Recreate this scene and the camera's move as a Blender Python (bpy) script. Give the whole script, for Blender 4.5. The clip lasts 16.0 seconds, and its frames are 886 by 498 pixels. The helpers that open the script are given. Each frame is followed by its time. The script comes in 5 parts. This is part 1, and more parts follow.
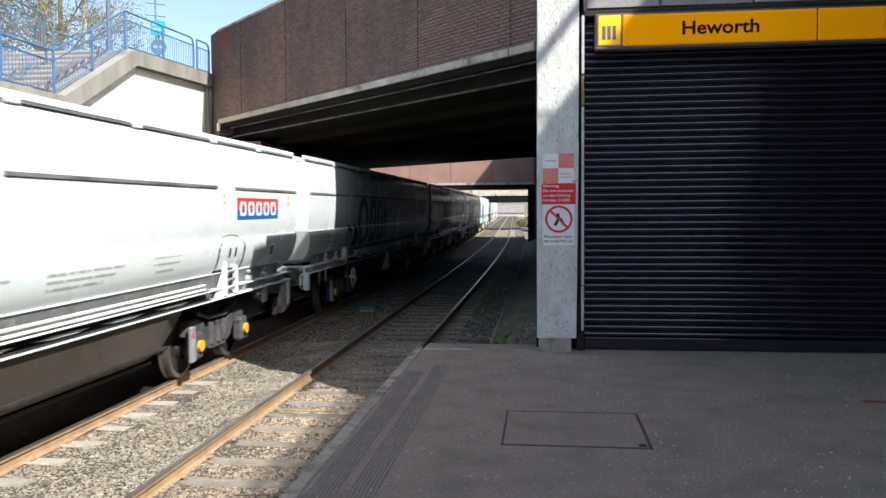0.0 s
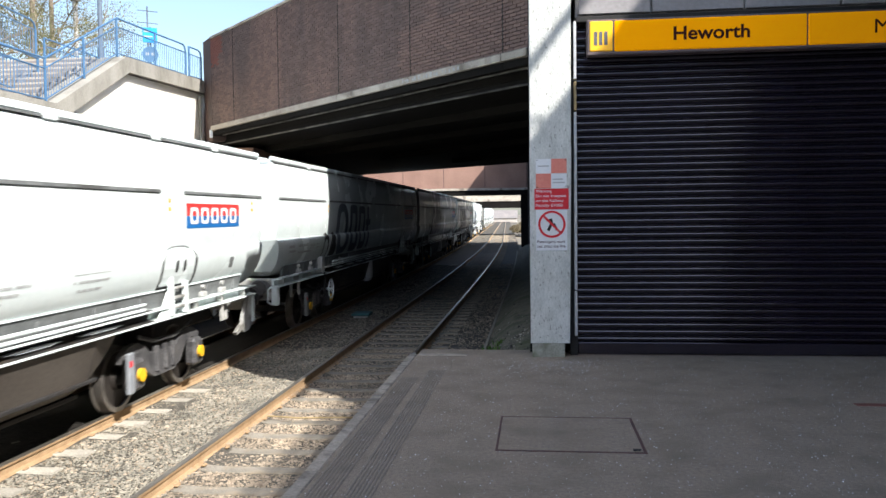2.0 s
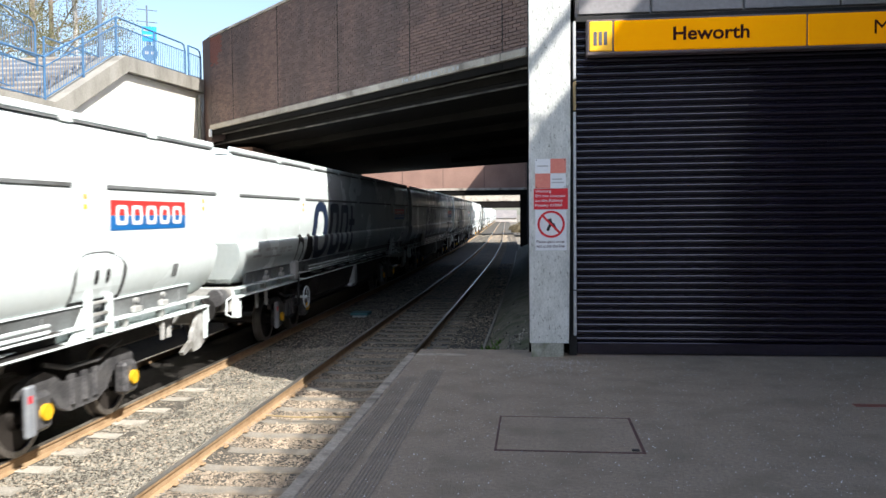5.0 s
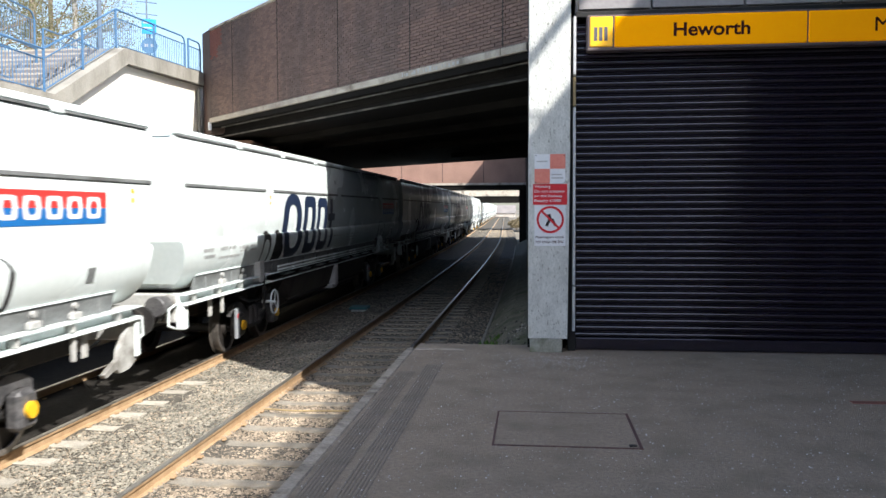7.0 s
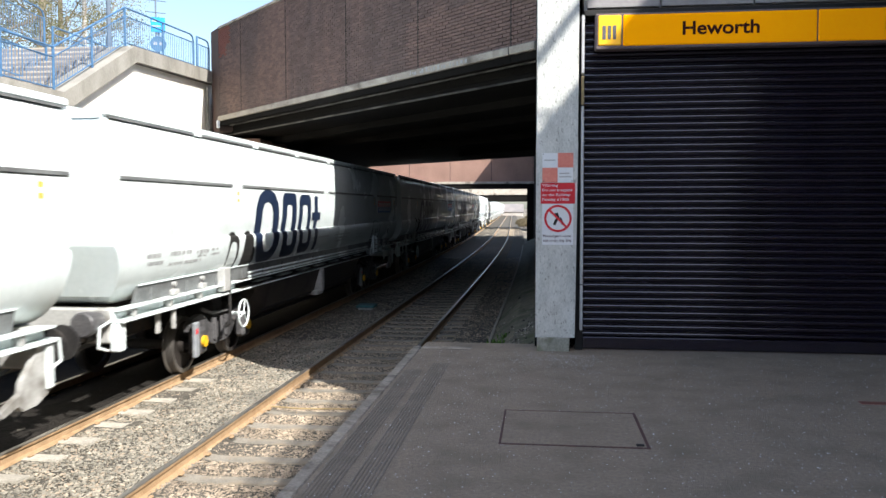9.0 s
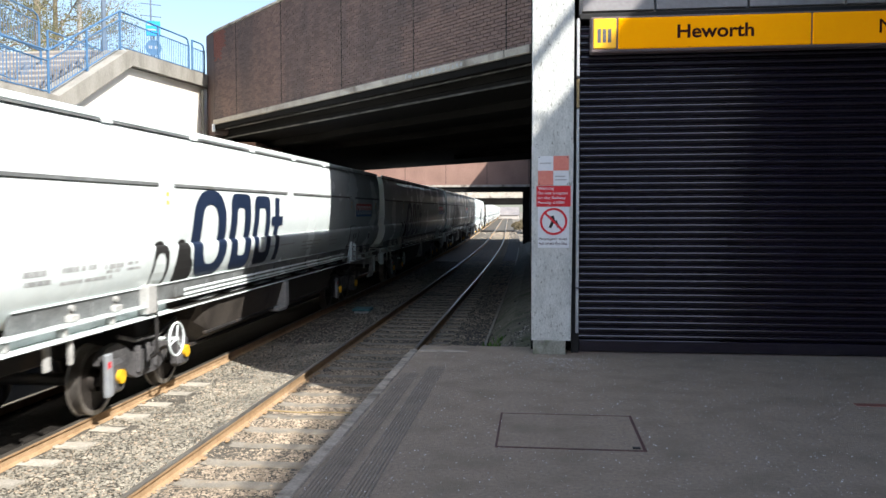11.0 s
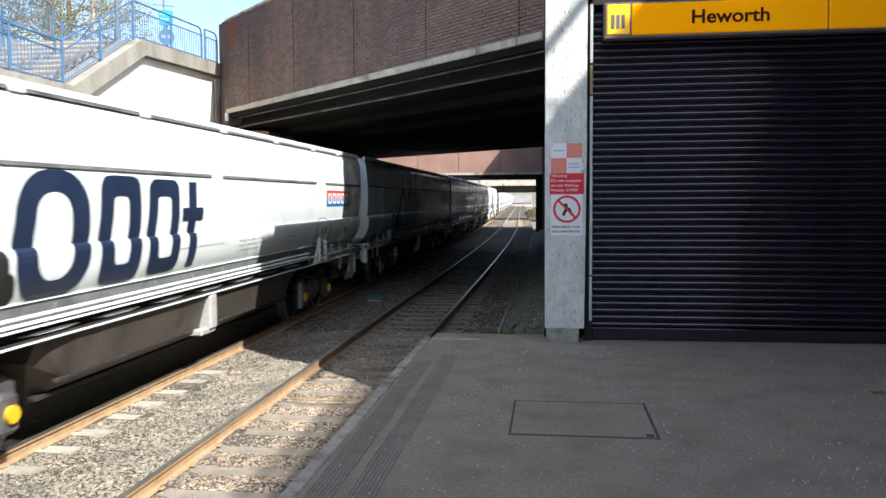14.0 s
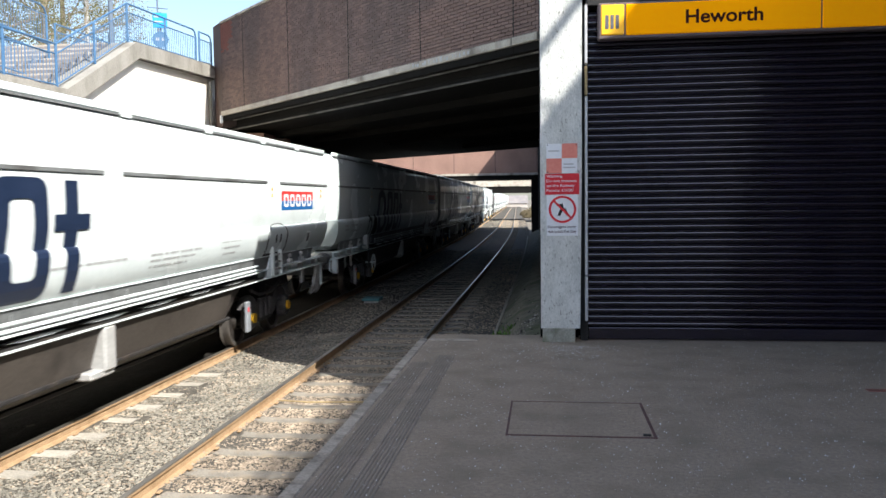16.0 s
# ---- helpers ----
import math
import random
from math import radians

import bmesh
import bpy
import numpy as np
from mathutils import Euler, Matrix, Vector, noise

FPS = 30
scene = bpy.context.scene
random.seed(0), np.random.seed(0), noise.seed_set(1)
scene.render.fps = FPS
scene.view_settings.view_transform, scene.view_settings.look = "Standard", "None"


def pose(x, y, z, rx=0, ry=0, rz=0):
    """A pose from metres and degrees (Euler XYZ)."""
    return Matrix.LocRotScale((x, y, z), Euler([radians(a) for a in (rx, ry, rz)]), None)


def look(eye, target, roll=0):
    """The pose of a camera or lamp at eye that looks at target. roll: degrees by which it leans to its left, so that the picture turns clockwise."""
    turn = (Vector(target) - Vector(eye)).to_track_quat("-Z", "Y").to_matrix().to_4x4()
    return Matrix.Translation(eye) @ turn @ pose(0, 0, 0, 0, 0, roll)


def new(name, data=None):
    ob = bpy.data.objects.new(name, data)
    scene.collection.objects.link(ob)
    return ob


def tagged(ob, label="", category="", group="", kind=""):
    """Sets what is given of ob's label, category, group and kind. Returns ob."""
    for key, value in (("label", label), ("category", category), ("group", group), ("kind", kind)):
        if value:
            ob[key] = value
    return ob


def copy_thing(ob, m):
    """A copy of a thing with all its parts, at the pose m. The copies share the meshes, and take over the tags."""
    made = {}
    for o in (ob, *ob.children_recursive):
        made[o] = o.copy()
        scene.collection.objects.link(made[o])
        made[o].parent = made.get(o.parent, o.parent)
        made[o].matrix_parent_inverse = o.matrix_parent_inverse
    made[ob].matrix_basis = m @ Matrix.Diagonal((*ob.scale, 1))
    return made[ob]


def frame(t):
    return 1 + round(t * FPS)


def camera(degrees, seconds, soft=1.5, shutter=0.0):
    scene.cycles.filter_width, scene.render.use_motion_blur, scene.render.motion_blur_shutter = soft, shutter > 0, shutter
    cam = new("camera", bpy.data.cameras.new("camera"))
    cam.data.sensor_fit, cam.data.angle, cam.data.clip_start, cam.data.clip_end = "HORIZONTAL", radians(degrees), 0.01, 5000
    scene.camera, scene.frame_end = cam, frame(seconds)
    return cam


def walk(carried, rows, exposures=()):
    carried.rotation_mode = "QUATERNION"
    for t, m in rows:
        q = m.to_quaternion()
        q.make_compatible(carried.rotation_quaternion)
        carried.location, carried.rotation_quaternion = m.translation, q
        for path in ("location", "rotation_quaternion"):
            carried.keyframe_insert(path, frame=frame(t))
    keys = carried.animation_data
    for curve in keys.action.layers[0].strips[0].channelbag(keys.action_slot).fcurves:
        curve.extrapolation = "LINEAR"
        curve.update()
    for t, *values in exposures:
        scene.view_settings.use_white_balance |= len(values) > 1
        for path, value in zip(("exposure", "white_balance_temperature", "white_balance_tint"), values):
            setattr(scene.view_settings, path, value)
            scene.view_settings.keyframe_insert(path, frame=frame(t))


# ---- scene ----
cam = camera(57.0, 16.0, soft=1.5, shutter=0.12)
EYE = (0.0, 0.0, 1.75)
# seconds, tilt, roll, yaw of the hand-held camera
PATH = [
    (0.0, 87.20, 0.40, 6.95),
    (0.5, 87.58, 0.59, 7.20),
    (1.0, 87.57, 0.54, 6.37),
    (1.5, 87.56, 0.69, 6.68),
    (2.0, 87.60, 0.69, 6.47),
    (2.5, 87.72, 0.69, 6.20),
    (3.0, 87.79, 0.68, 5.87),
    (3.5, 87.83, 0.64, 5.84),
    (6.0, 87.08, 0.54, 6.72),
    (6.5, 86.83, 0.23, 6.28),
    (7.0, 87.21, 0.20, 6.36),
    (7.5, 87.45, 0.36, 6.48),
    (8.0, 87.54, 0.20, 6.24),
    (8.5, 87.44, 0.05, 6.74),
    (9.0, 87.11, 0.04, 6.89),
    (11.5, 87.36, 0.16, 6.56),
    (12.0, 87.27, 0.19, 6.78),
    (12.5, 87.27, 0.26, 6.48),
    (13.0, 87.39, 0.34, 6.78),
    (13.5, 86.60, 0.36, 7.34),
    (14.0, 86.50, 0.37, 7.50),
    (14.5, 86.66, 0.29, 7.33),
    (15.0, 86.66, 0.47, 7.19),
    (15.5, 86.51, 0.71, 7.40),
    (16.0, 86.57, 0.74, 7.19),
]
walk(cam, [(t, pose(*EYE, a, b, c)) for t, a, b, c in PATH], exposures=[(0, 0.87), (0.6, 1.08), (16, 1.08)])

# ---- world, sun ----
SUN_EL = radians(43.7)
LIGHT = Vector((-0.767 * math.cos(SUN_EL), 0.642 * math.cos(SUN_EL), -math.sin(SUN_EL))).normalized()
world = bpy.data.worlds.new("sky")
scene.world = world
world.use_nodes = True
wn = world.node_tree.nodes
sky = wn.new("ShaderNodeTexSky")
sky.sky_type = "NISHITA"
sky.sun_disc = False
sky.sun_elevation = SUN_EL
sky.sun_rotation = math.atan2(-LIGHT.x, -LIGHT.y)
sky.air_density, sky.dust_density = 1.0, 1.6
wn["Background"].inputs[1].default_value = 0.135
world.node_tree.links.new(sky.outputs[0], wn["Background"].inputs[0])
sun_data = bpy.data.lights.new("sun", "SUN")
sun_data.energy, sun_data.angle, sun_data.color = 5.0, radians(0.53), (1.0, 0.965, 0.91)
sun = new("sun", sun_data)
sun.matrix_world = look((10, -10, 20), Vector((10, -10, 20)) + LIGHT)


# ---- materials ----
def mat(name, a, b, rough=0.8, metal=0.0, scale=6.0, fine=60.0, bump=0.2, coord="Object", island=0.0, spec=0.4, rvar=0.1, stretch=(1, 1, 1), stain=None, stain_scale=1.0, stain_at=(0.55, 0.7), objrand=0.0, ramp_at=(0.75, 1.25)):
    """Two colours mixed by coarse and fine noise, with bump, stains and piece-to-piece change."""
    m = bpy.data.materials.new(name)
    m.use_nodes = True
    nt = m.node_tree
    n, l = nt.nodes, nt.links
    p = n["Principled BSDF"]
    tc = n.new("ShaderNodeTexCoord")
    mp = n.new("ShaderNodeMapping")
    mp.inputs["Scale"].default_value = stretch
    l.new(tc.outputs[coord], mp.inputs[0])
    def noise_tex(s, det=4.0):
        t = n.new("ShaderNodeTexNoise")
        t.inputs["Scale"].default_value, t.inputs["Detail"].default_value = s, det
        l.new(mp.outputs[0], t.inputs["Vector"])
        return t
    big, small = noise_tex(scale), noise_tex(fine, 6.0)
    add = n.new("ShaderNodeMath")
    add.operation = "ADD"
    l.new(big.outputs[0], add.inputs[0])
    l.new(small.outputs[0], add.inputs[1])
    ramp = n.new("ShaderNodeMapRange")
    ramp.inputs[1].default_value, ramp.inputs[2].default_value = ramp_at
    l.new(add.outputs[0], ramp.inputs[0])
    mix = n.new("ShaderNodeMix")
    mix.data_type = "RGBA"
    mix.inputs[6].default_value, mix.inputs[7].default_value = (*a, 1), (*b, 1)
    l.new(ramp.outputs[0], mix.inputs[0])
    out = mix.outputs[2]
    if stain:
        st = noise_tex(stain_scale, 5.0)
        sr = n.new("ShaderNodeMapRange")
        sr.inputs[1].default_value, sr.inputs[2].default_value = stain_at
        l.new(st.outputs[0], sr.inputs[0])
        m2 = n.new("ShaderNodeMix")
        m2.data_type = "RGBA"
        m2.inputs[7].default_value = (*stain, 1)
        l.new(sr.outputs[0], m2.inputs[0])
        l.new(out, m2.inputs[6])
        out = m2.outputs[2]
    if island or objrand:
        if island:
            g = n.new("ShaderNodeNewGeometry")
            src, amt = g.outputs["Random Per Island"], island
        else:
            g = n.new("ShaderNodeObjectInfo")
            src, amt = g.outputs["Random"], objrand
        mr = n.new("ShaderNodeMapRange")
        mr.inputs[3].default_value, mr.inputs[4].default_value = 1 - amt, 1 + amt
        l.new(src, mr.inputs[0])
        hs = n.new("ShaderNodeHueSaturation")
        l.new(mr.outputs[0], hs.inputs["Value"])
        l.new(out, hs.inputs["Color"])
        out = hs.outputs[0]
    l.new(out, p.inputs["Base Color"])
    rr = n.new("ShaderNodeMapRange")
    rr.inputs[3].default_value, rr.inputs[4].default_value = max(0.02, rough - rvar), min(1, rough + rvar)
    l.new(big.outputs[0], rr.inputs[0])
    l.new(rr.outputs[0], p.inputs["Roughness"])
    p.inputs["Metallic"].default_value = metal
    p.inputs["Specular IOR Level"].default_value = spec
    if bump:
        bp = n.new("ShaderNodeBump")
        bp.inputs["Strength"].default_value, bp.inputs["Distance"].default_value = bump, 0.01
        l.new(add.outputs[0], bp.inputs["Height"])
        l.new(bp.outputs[0], p.inputs["Normal"])
    return m


BALLAST = mat("olive_grey_ballast_stone", (0.155, 0.145, 0.12), (0.27, 0.245, 0.195), 0.9, scale=1.1, fine=6, island=0.30, bump=0.2)
BALLAST_T = mat("tan_ballast_stone", (0.19, 0.155, 0.117), (0.37, 0.295, 0.215), 0.9, scale=1.1, fine=6, island=0.34, bump=0.2)
BED = mat("ballast_bed", (0.045, 0.041, 0.034), (0.105, 0.094, 0.076), 0.95, scale=9, fine=28, bump=1.0, stain=(0.065, 0.058, 0.047), stain_scale=0.4)
RUST = mat("rail_rust", (0.25, 0.16, 0.085), (0.40, 0.275, 0.16), 0.8, scale=5, fine=80, bump=0.3)
RAILHEAD = mat("rail_head", (0.30, 0.27, 0.24), (0.42, 0.38, 0.33), 0.35, metal=0.85, scale=2, fine=40, bump=0.05)
SLEEPER = mat("pale_sleeper_concrete", (0.27, 0.25, 0.21), (0.44, 0.41, 0.35), 0.9, scale=4, fine=50, bump=0.4, objrand=0.15)
SLEEPER_D = mat("dirty_sleeper_concrete", (0.15, 0.136, 0.112), (0.265, 0.24, 0.197), 0.9, scale=5, fine=50, bump=0.5, objrand=0.12, stain=(0.24, 0.195, 0.14), stain_scale=3.0, stain_at=(0.48, 0.68))
ASPHALT = mat("platform_asphalt", (0.194, 0.154, 0.115), (0.342, 0.272, 0.204), 0.85, scale=30, fine=130, bump=1.0, stain=(0.182, 0.148, 0.106), stain_scale=2.4, stain_at=(0.45, 0.78), ramp_at=(0.7, 1.3))
TACTILE = mat("ribbed_paving", (0.15, 0.128, 0.10), (0.25, 0.215, 0.17), 0.85, scale=4, fine=120, bump=0.5)
COPING = mat("platform_coping", (0.23, 0.20, 0.16), (0.40, 0.35, 0.285), 0.9, scale=6, fine=45, bump=0.6, objrand=0.12, stain=(0.16, 0.138, 0.11), stain_scale=5.5, stain_at=(0.52, 0.68))
CONC = mat("weathered_concrete", (0.46, 0.475, 0.45), (0.66, 0.665, 0.635), 0.9, scale=7.0, fine=70, bump=0.8, stain=(0.29, 0.30, 0.27), stain_scale=34.0, stain_at=(0.60, 0.70), stretch=(1, 1, 0.5))
FOOTCONC = mat("mossy_concrete", (0.20, 0.20, 0.165), (0.36, 0.36, 0.31), 0.95, scale=6, fine=40, bump=0.9, stain=(0.10, 0.12, 0.05), stain_scale=5.0, stain_at=(0.5, 0.66))
SIGNCASE = mat("dull_sign_case", (0.085, 0.062, 0.062), (0.13, 0.098, 0.096), 0.5, scale=3, fine=40, bump=0.05)
RUBBLE = mat("mixed_rubble", (0.045, 0.04, 0.034), (0.36, 0.33, 0.28), 0.95, scale=9, fine=14, island=0.6, bump=0.4, ramp_at=(0.9, 1.2))
HOPPERB = mat("brown_hopper_bottom", (0.052, 0.044, 0.038), (0.092, 0.079, 0.068), 0.6, scale=1.2, fine=30, bump=0.15, stain=(0.038, 0.032, 0.028), stain_scale=1.5)
BOGIEGREY = mat("dusty_bogie_casting", (0.040, 0.040, 0.043), (0.115, 0.112, 0.114), 0.5, metal=0.1, scale=5, fine=40, bump=0.35, stain=(0.22, 0.215, 0.21), stain_scale=4, stain_at=(0.58, 0.8))
CONC_L = mat("pale_concrete", (0.205, 0.195, 0.17), (0.31, 0.295, 0.26), 0.9, scale=2, fine=50, bump=0.4, stain=(0.15, 0.14, 0.115), stain_scale=1.1, stretch=(1, 1, 0.4))
BRICK = mat("dark_brown_brick", (0.112, 0.072, 0.060), (0.185, 0.118, 0.098), 0.75, scale=0.7, fine=40, bump=0.3, island=0.2, stain=(0.068, 0.054, 0.051), stain_scale=0.55, stain_at=(0.42, 0.66), stretch=(1, 1, 0.3))
BRICK_P = mat("dark_brown_brick_single", (0.112, 0.072, 0.060), (0.185, 0.118, 0.098), 0.75, scale=0.7, fine=40, bump=0.3, objrand=0.16)
BRICK_RED = mat("redder_brick", (0.16, 0.058, 0.042), (0.23, 0.085, 0.06), 0.8, scale=2, fine=40, bump=0.3)
MORTAR = mat("dark_mortar", (0.062, 0.048, 0.042), (0.10, 0.078, 0.068), 0.95, scale=2, fine=60, bump=0.2)
FLANGE = mat("dusty_grey_steel", (0.04, 0.036, 0.033), (0.10, 0.092, 0.084), 0.7, scale=2, fine=30, bump=0.3, stain=(0.012, 0.011, 0.010), stain_scale=1.3, stain_at=(0.45, 0.6))
# sooty concrete taken almost to black, so its colour carries deep shade too
SOOT_SHADE = mat("sooty_shaded_concrete", (0.005, 0.0047, 0.0043), (0.013, 0.012, 0.011), 0.95, scale=0.8, fine=30, bump=0.3, spec=0.08)
LEDGE = mat("ledge_concrete", (0.28, 0.25, 0.21), (0.46, 0.42, 0.36), 0.9, scale=2.2, fine=50, bump=0.5, stain=(0.14, 0.12, 0.10), stain_scale=1.6)
WHITEWALL = mat("white_painted_wall", (0.74, 0.71, 0.62), (0.82, 0.80, 0.73), 0.85, scale=1.0, fine=40, bump=0.2, stain=(0.62, 0.58, 0.47), stain_scale=0.8, stain_at=(0.6, 0.8))
SHUT = mat("black_shutter_steel", (0.0075, 0.0052, 0.0115), (0.015, 0.011, 0.022), 0.17, metal=0.0, scale=1.5, fine=40, bump=0.02, stain=(0.02, 0.018, 0.02), stain_scale=3.0, stain_at=(0.62, 0.8), spec=1.0, rvar=0.05)
BLACK = mat("black_rubber", (0.010, 0.010, 0.010), (0.022, 0.021, 0.02), 0.7, scale=3, fine=40, bump=0.1)
STEELTRIM = mat("galvanised_trim", (0.42, 0.43, 0.44), (0.58, 0.58, 0.58), 0.5, metal=0.4, scale=4, fine=60, bump=0.05)
YSIGN = mat("yellow_sign_plastic", (0.95, 0.37, 0.0), (0.97, 0.40, 0.0), 0.45, scale=1, fine=30, bump=0.02, spec=0.0)
YSIGN2 = mat("bright_yellow_plastic", (0.90, 0.47, 0.01), (0.93, 0.50, 0.015), 0.35, scale=1, fine=30, bump=0.02, spec=0.5)
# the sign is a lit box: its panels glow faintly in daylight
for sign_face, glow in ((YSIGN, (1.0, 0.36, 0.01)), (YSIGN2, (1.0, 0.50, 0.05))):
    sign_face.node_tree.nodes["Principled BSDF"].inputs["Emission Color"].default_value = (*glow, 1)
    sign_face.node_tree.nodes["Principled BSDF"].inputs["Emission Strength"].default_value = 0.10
DARKTEXT = mat("dark_brown_lettering", (0.035, 0.008, 0.006), (0.05, 0.012, 0.009), 0.6, bump=0, spec=0.1)
GREYPANEL = mat("grey_cladding", (0.24, 0.225, 0.225), (0.31, 0.295, 0.295), 0.4, scale=1, fine=20, bump=0.05)
SIGNWHITE = mat("white_enamel", (0.70, 0.72, 0.75), (0.78, 0.79, 0.80), 0.45, scale=3, fine=30, bump=0.02)
SIGNRED = mat("red_enamel", (0.62, 0.028, 0.042), (0.70, 0.045, 0.055), 0.5, scale=3, fine=30, bump=0.02, spec=0.2)
SIGNPINK = mat("faded_red_enamel", (0.68, 0.20, 0.15), (0.74, 0.26, 0.20), 0.5, scale=3, fine=30, bump=0.02)
WAGON = mat("white_wagon_paint", (0.665, 0.735, 0.735), (0.73, 0.795, 0.795), 0.26, scale=0.7, fine=14, bump=0.015, stain=(0.59, 0.64, 0.625), stain_scale=0.9, stain_at=(0.55, 0.8), spec=0.55)
WAGON_G = mat("grey_wagon_metal", (0.38, 0.38, 0.37), (0.52, 0.52, 0.50), 0.5, metal=0.2, scale=2, fine=30, bump=0.1, stain=(0.20, 0.19, 0.17), stain_scale=2)
WAGON_D = mat("dusty_hopper_grey", (0.112, 0.120, 0.121), (0.19, 0.20, 0.20), 0.65, scale=2, fine=30, bump=0.15, stain=(0.08, 0.08, 0.077), stain_scale=1.5)
NAVY = mat("navy_vinyl", (0.012, 0.022, 0.050), (0.018, 0.030, 0.065), 0.4, scale=2, fine=20, bump=0)
LOGORED = mat("red_vinyl", (0.62, 0.04, 0.035), (0.68, 0.05, 0.045), 0.4, bump=0)
LOGOBLUE = mat("blue_vinyl", (0.012, 0.12, 0.36), (0.018, 0.15, 0.42), 0.4, bump=0)
GREYTEXT = mat("grey_stencil", (0.40, 0.41, 0.41), (0.48, 0.48, 0.48), 0.6, bump=0)
BOGIE = mat("grimy_bogie_steel", (0.016, 0.015, 0.015), (0.042, 0.040, 0.039), 0.65, metal=0.2, scale=6, fine=50, bump=0.3, stain=(0.055, 0.042, 0.032), stain_scale=3)
WHEEL = mat("dark_wheel_web", (0.022, 0.019, 0.017), (0.05, 0.042, 0.037), 0.6, metal=0.4, scale=5, fine=50, bump=0.2)
TYRE = mat("worn_wheel_tyre", (0.16, 0.145, 0.13), (0.30, 0.28, 0.26), 0.35, metal=0.75, scale=4, fine=40, bump=0.08)
YCAP = mat("yellow_cap", (0.66, 0.36, 0.012), (0.80, 0.46, 0.02), 0.55, scale=9, fine=50, bump=0.1, stain=(0.30, 0.17, 0.03), stain_scale=14, stain_at=(0.58, 0.72))
BLUE = mat("blue_railing_paint", (0.045, 0.115, 0.215), (0.07, 0.155, 0.275), 0.4, scale=3, fine=30, bump=0.05)
BLUESIGN = mat("blue_road_sign", (0.005, 0.25, 0.72), (0.01, 0.29, 0.78), 0.4, bump=0.0)
POLE = mat("grey_pole", (0.085, 0.115, 0.16), (0.14, 0.175, 0.22), 0.5, metal=0.1, bump=0.05)
MAST = mat("pale_grey_mast", (0.30, 0.31, 0.32), (0.42, 0.42, 0.42), 0.6, bump=0.05)
DAMPER = mat("light_grey_damper", (0.25, 0.27, 0.30), (0.36, 0.38, 0.40), 0.5, metal=0.3, bump=0.05)
TEAL = mat("teal_cover", (0.05, 0.16, 0.18), (0.08, 0.22, 0.24), 0.6, bump=0.1)
MOSS = mat("mossy_soil", (0.075, 0.068, 0.048), (0.19, 0.168, 0.122), 0.95, scale=6, fine=45, bump=1.0, stain=(0.06, 0.072, 0.032), stain_scale=1.6, stain_at=(0.5, 0.68))
LEAF = mat("spring_leaf", (0.075, 0.080, 0.034), (0.175, 0.165, 0.08), 0.7, bump=0, island=0.45)
WEED = mat("weed_leaf", (0.07, 0.15, 0.02), (0.13, 0.24, 0.05), 0.8, bump=0, island=0.4)
BUSH = mat("dark_bush_leaf", (0.05, 0.045, 0.022), (0.12, 0.09, 0.05), 0.8, bump=0, island=0.4)
BARK = mat("bark", (0.16, 0.13, 0.10), (0.30, 0.25, 0.19), 0.9, scale=5, fine=40, bump=0.6)
EARTH = mat("far_ground", (0.13, 0.115, 0.09), (0.21, 0.185, 0.15), 0.95, scale=0.2, fine=4, bump=0.3)
FARWALL = mat("far_render", (0.36, 0.33, 0.30), (0.48, 0.44, 0.40), 0.85, scale=0.3, fine=4, bump=0.1)
FARROOF = mat("far_slate", (0.16, 0.15, 0.15), (0.24, 0.22, 0.21), 0.8, scale=0.5, fine=8, bump=0.1)
BRICK2 = mat("reddish_far_brick", (0.21, 0.125, 0.097), (0.305, 0.185, 0.147), 0.85, scale=0.6, fine=12, bump=0.2)
GLASSDUST = mat("pale_debris", (0.34, 0.33, 0.33), (0.60, 0.60, 0.61), 0.6, island=0.55, bump=0)
KERB = mat("dirty_kerb_concrete", (0.20, 0.18, 0.145), (0.32, 0.29, 0.235), 0.95, scale=3, fine=40, bump=0.5)
# near-black for the sheet that paints the shade under the train
BED_SHADE = mat("shade_dark_ballast", (0.010, 0.009, 0.008), (0.030, 0.027, 0.024), 0.9, scale=6, fine=30, bump=1.0, spec=0.1)
DULLYELLOW = mat("dull_yellow_plastic", (0.27, 0.20, 0.10), (0.36, 0.27, 0.14), 0.7, bump=0.05)
EMBLEM = mat("grey_emblem", (0.10, 0.10, 0.11), (0.14, 0.14, 0.15), 0.6, bump=0, spec=0.1)
STENCIL = mat("faded_stencil", (0.30, 0.315, 0.32), (0.42, 0.43, 0.43), 0.6, bump=0)
RUSTSTAIN = mat("rusty_iron", (0.05, 0.026, 0.024), (0.125, 0.06, 0.052), 0.8, scale=6, fine=60, bump=0.4)


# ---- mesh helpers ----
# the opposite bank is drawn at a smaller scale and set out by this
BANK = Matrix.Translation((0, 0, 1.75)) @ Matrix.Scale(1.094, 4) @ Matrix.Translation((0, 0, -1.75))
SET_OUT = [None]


def link(name, bm, material, parent=None, label="", smooth=False):
    me = bpy.data.meshes.new(name)
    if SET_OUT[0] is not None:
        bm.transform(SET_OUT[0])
    bmesh.ops.recalc_face_normals(bm, faces=bm.faces)
    bm.to_mesh(me)
    bm.free()
    if smooth:
        for f in me.polygons:
            f.use_smooth = True
        me.set_sharp_from_angle(angle=radians(32))
    me.materials.append(material)
    ob = new(name, me)
    if parent is not None:
        ob.parent = parent
    if label:
        ob["label"] = label
    return ob


def part(name, bm, material, parent, label="", smooth=False):
    return link(name, bm, material, parent, label, smooth)


def thing(name, label, category, group="", kind="", at=None):
    ob = new(name)
    if at is not None:
        ob.matrix_basis = at
    return tagged(ob, label, category, group, kind)


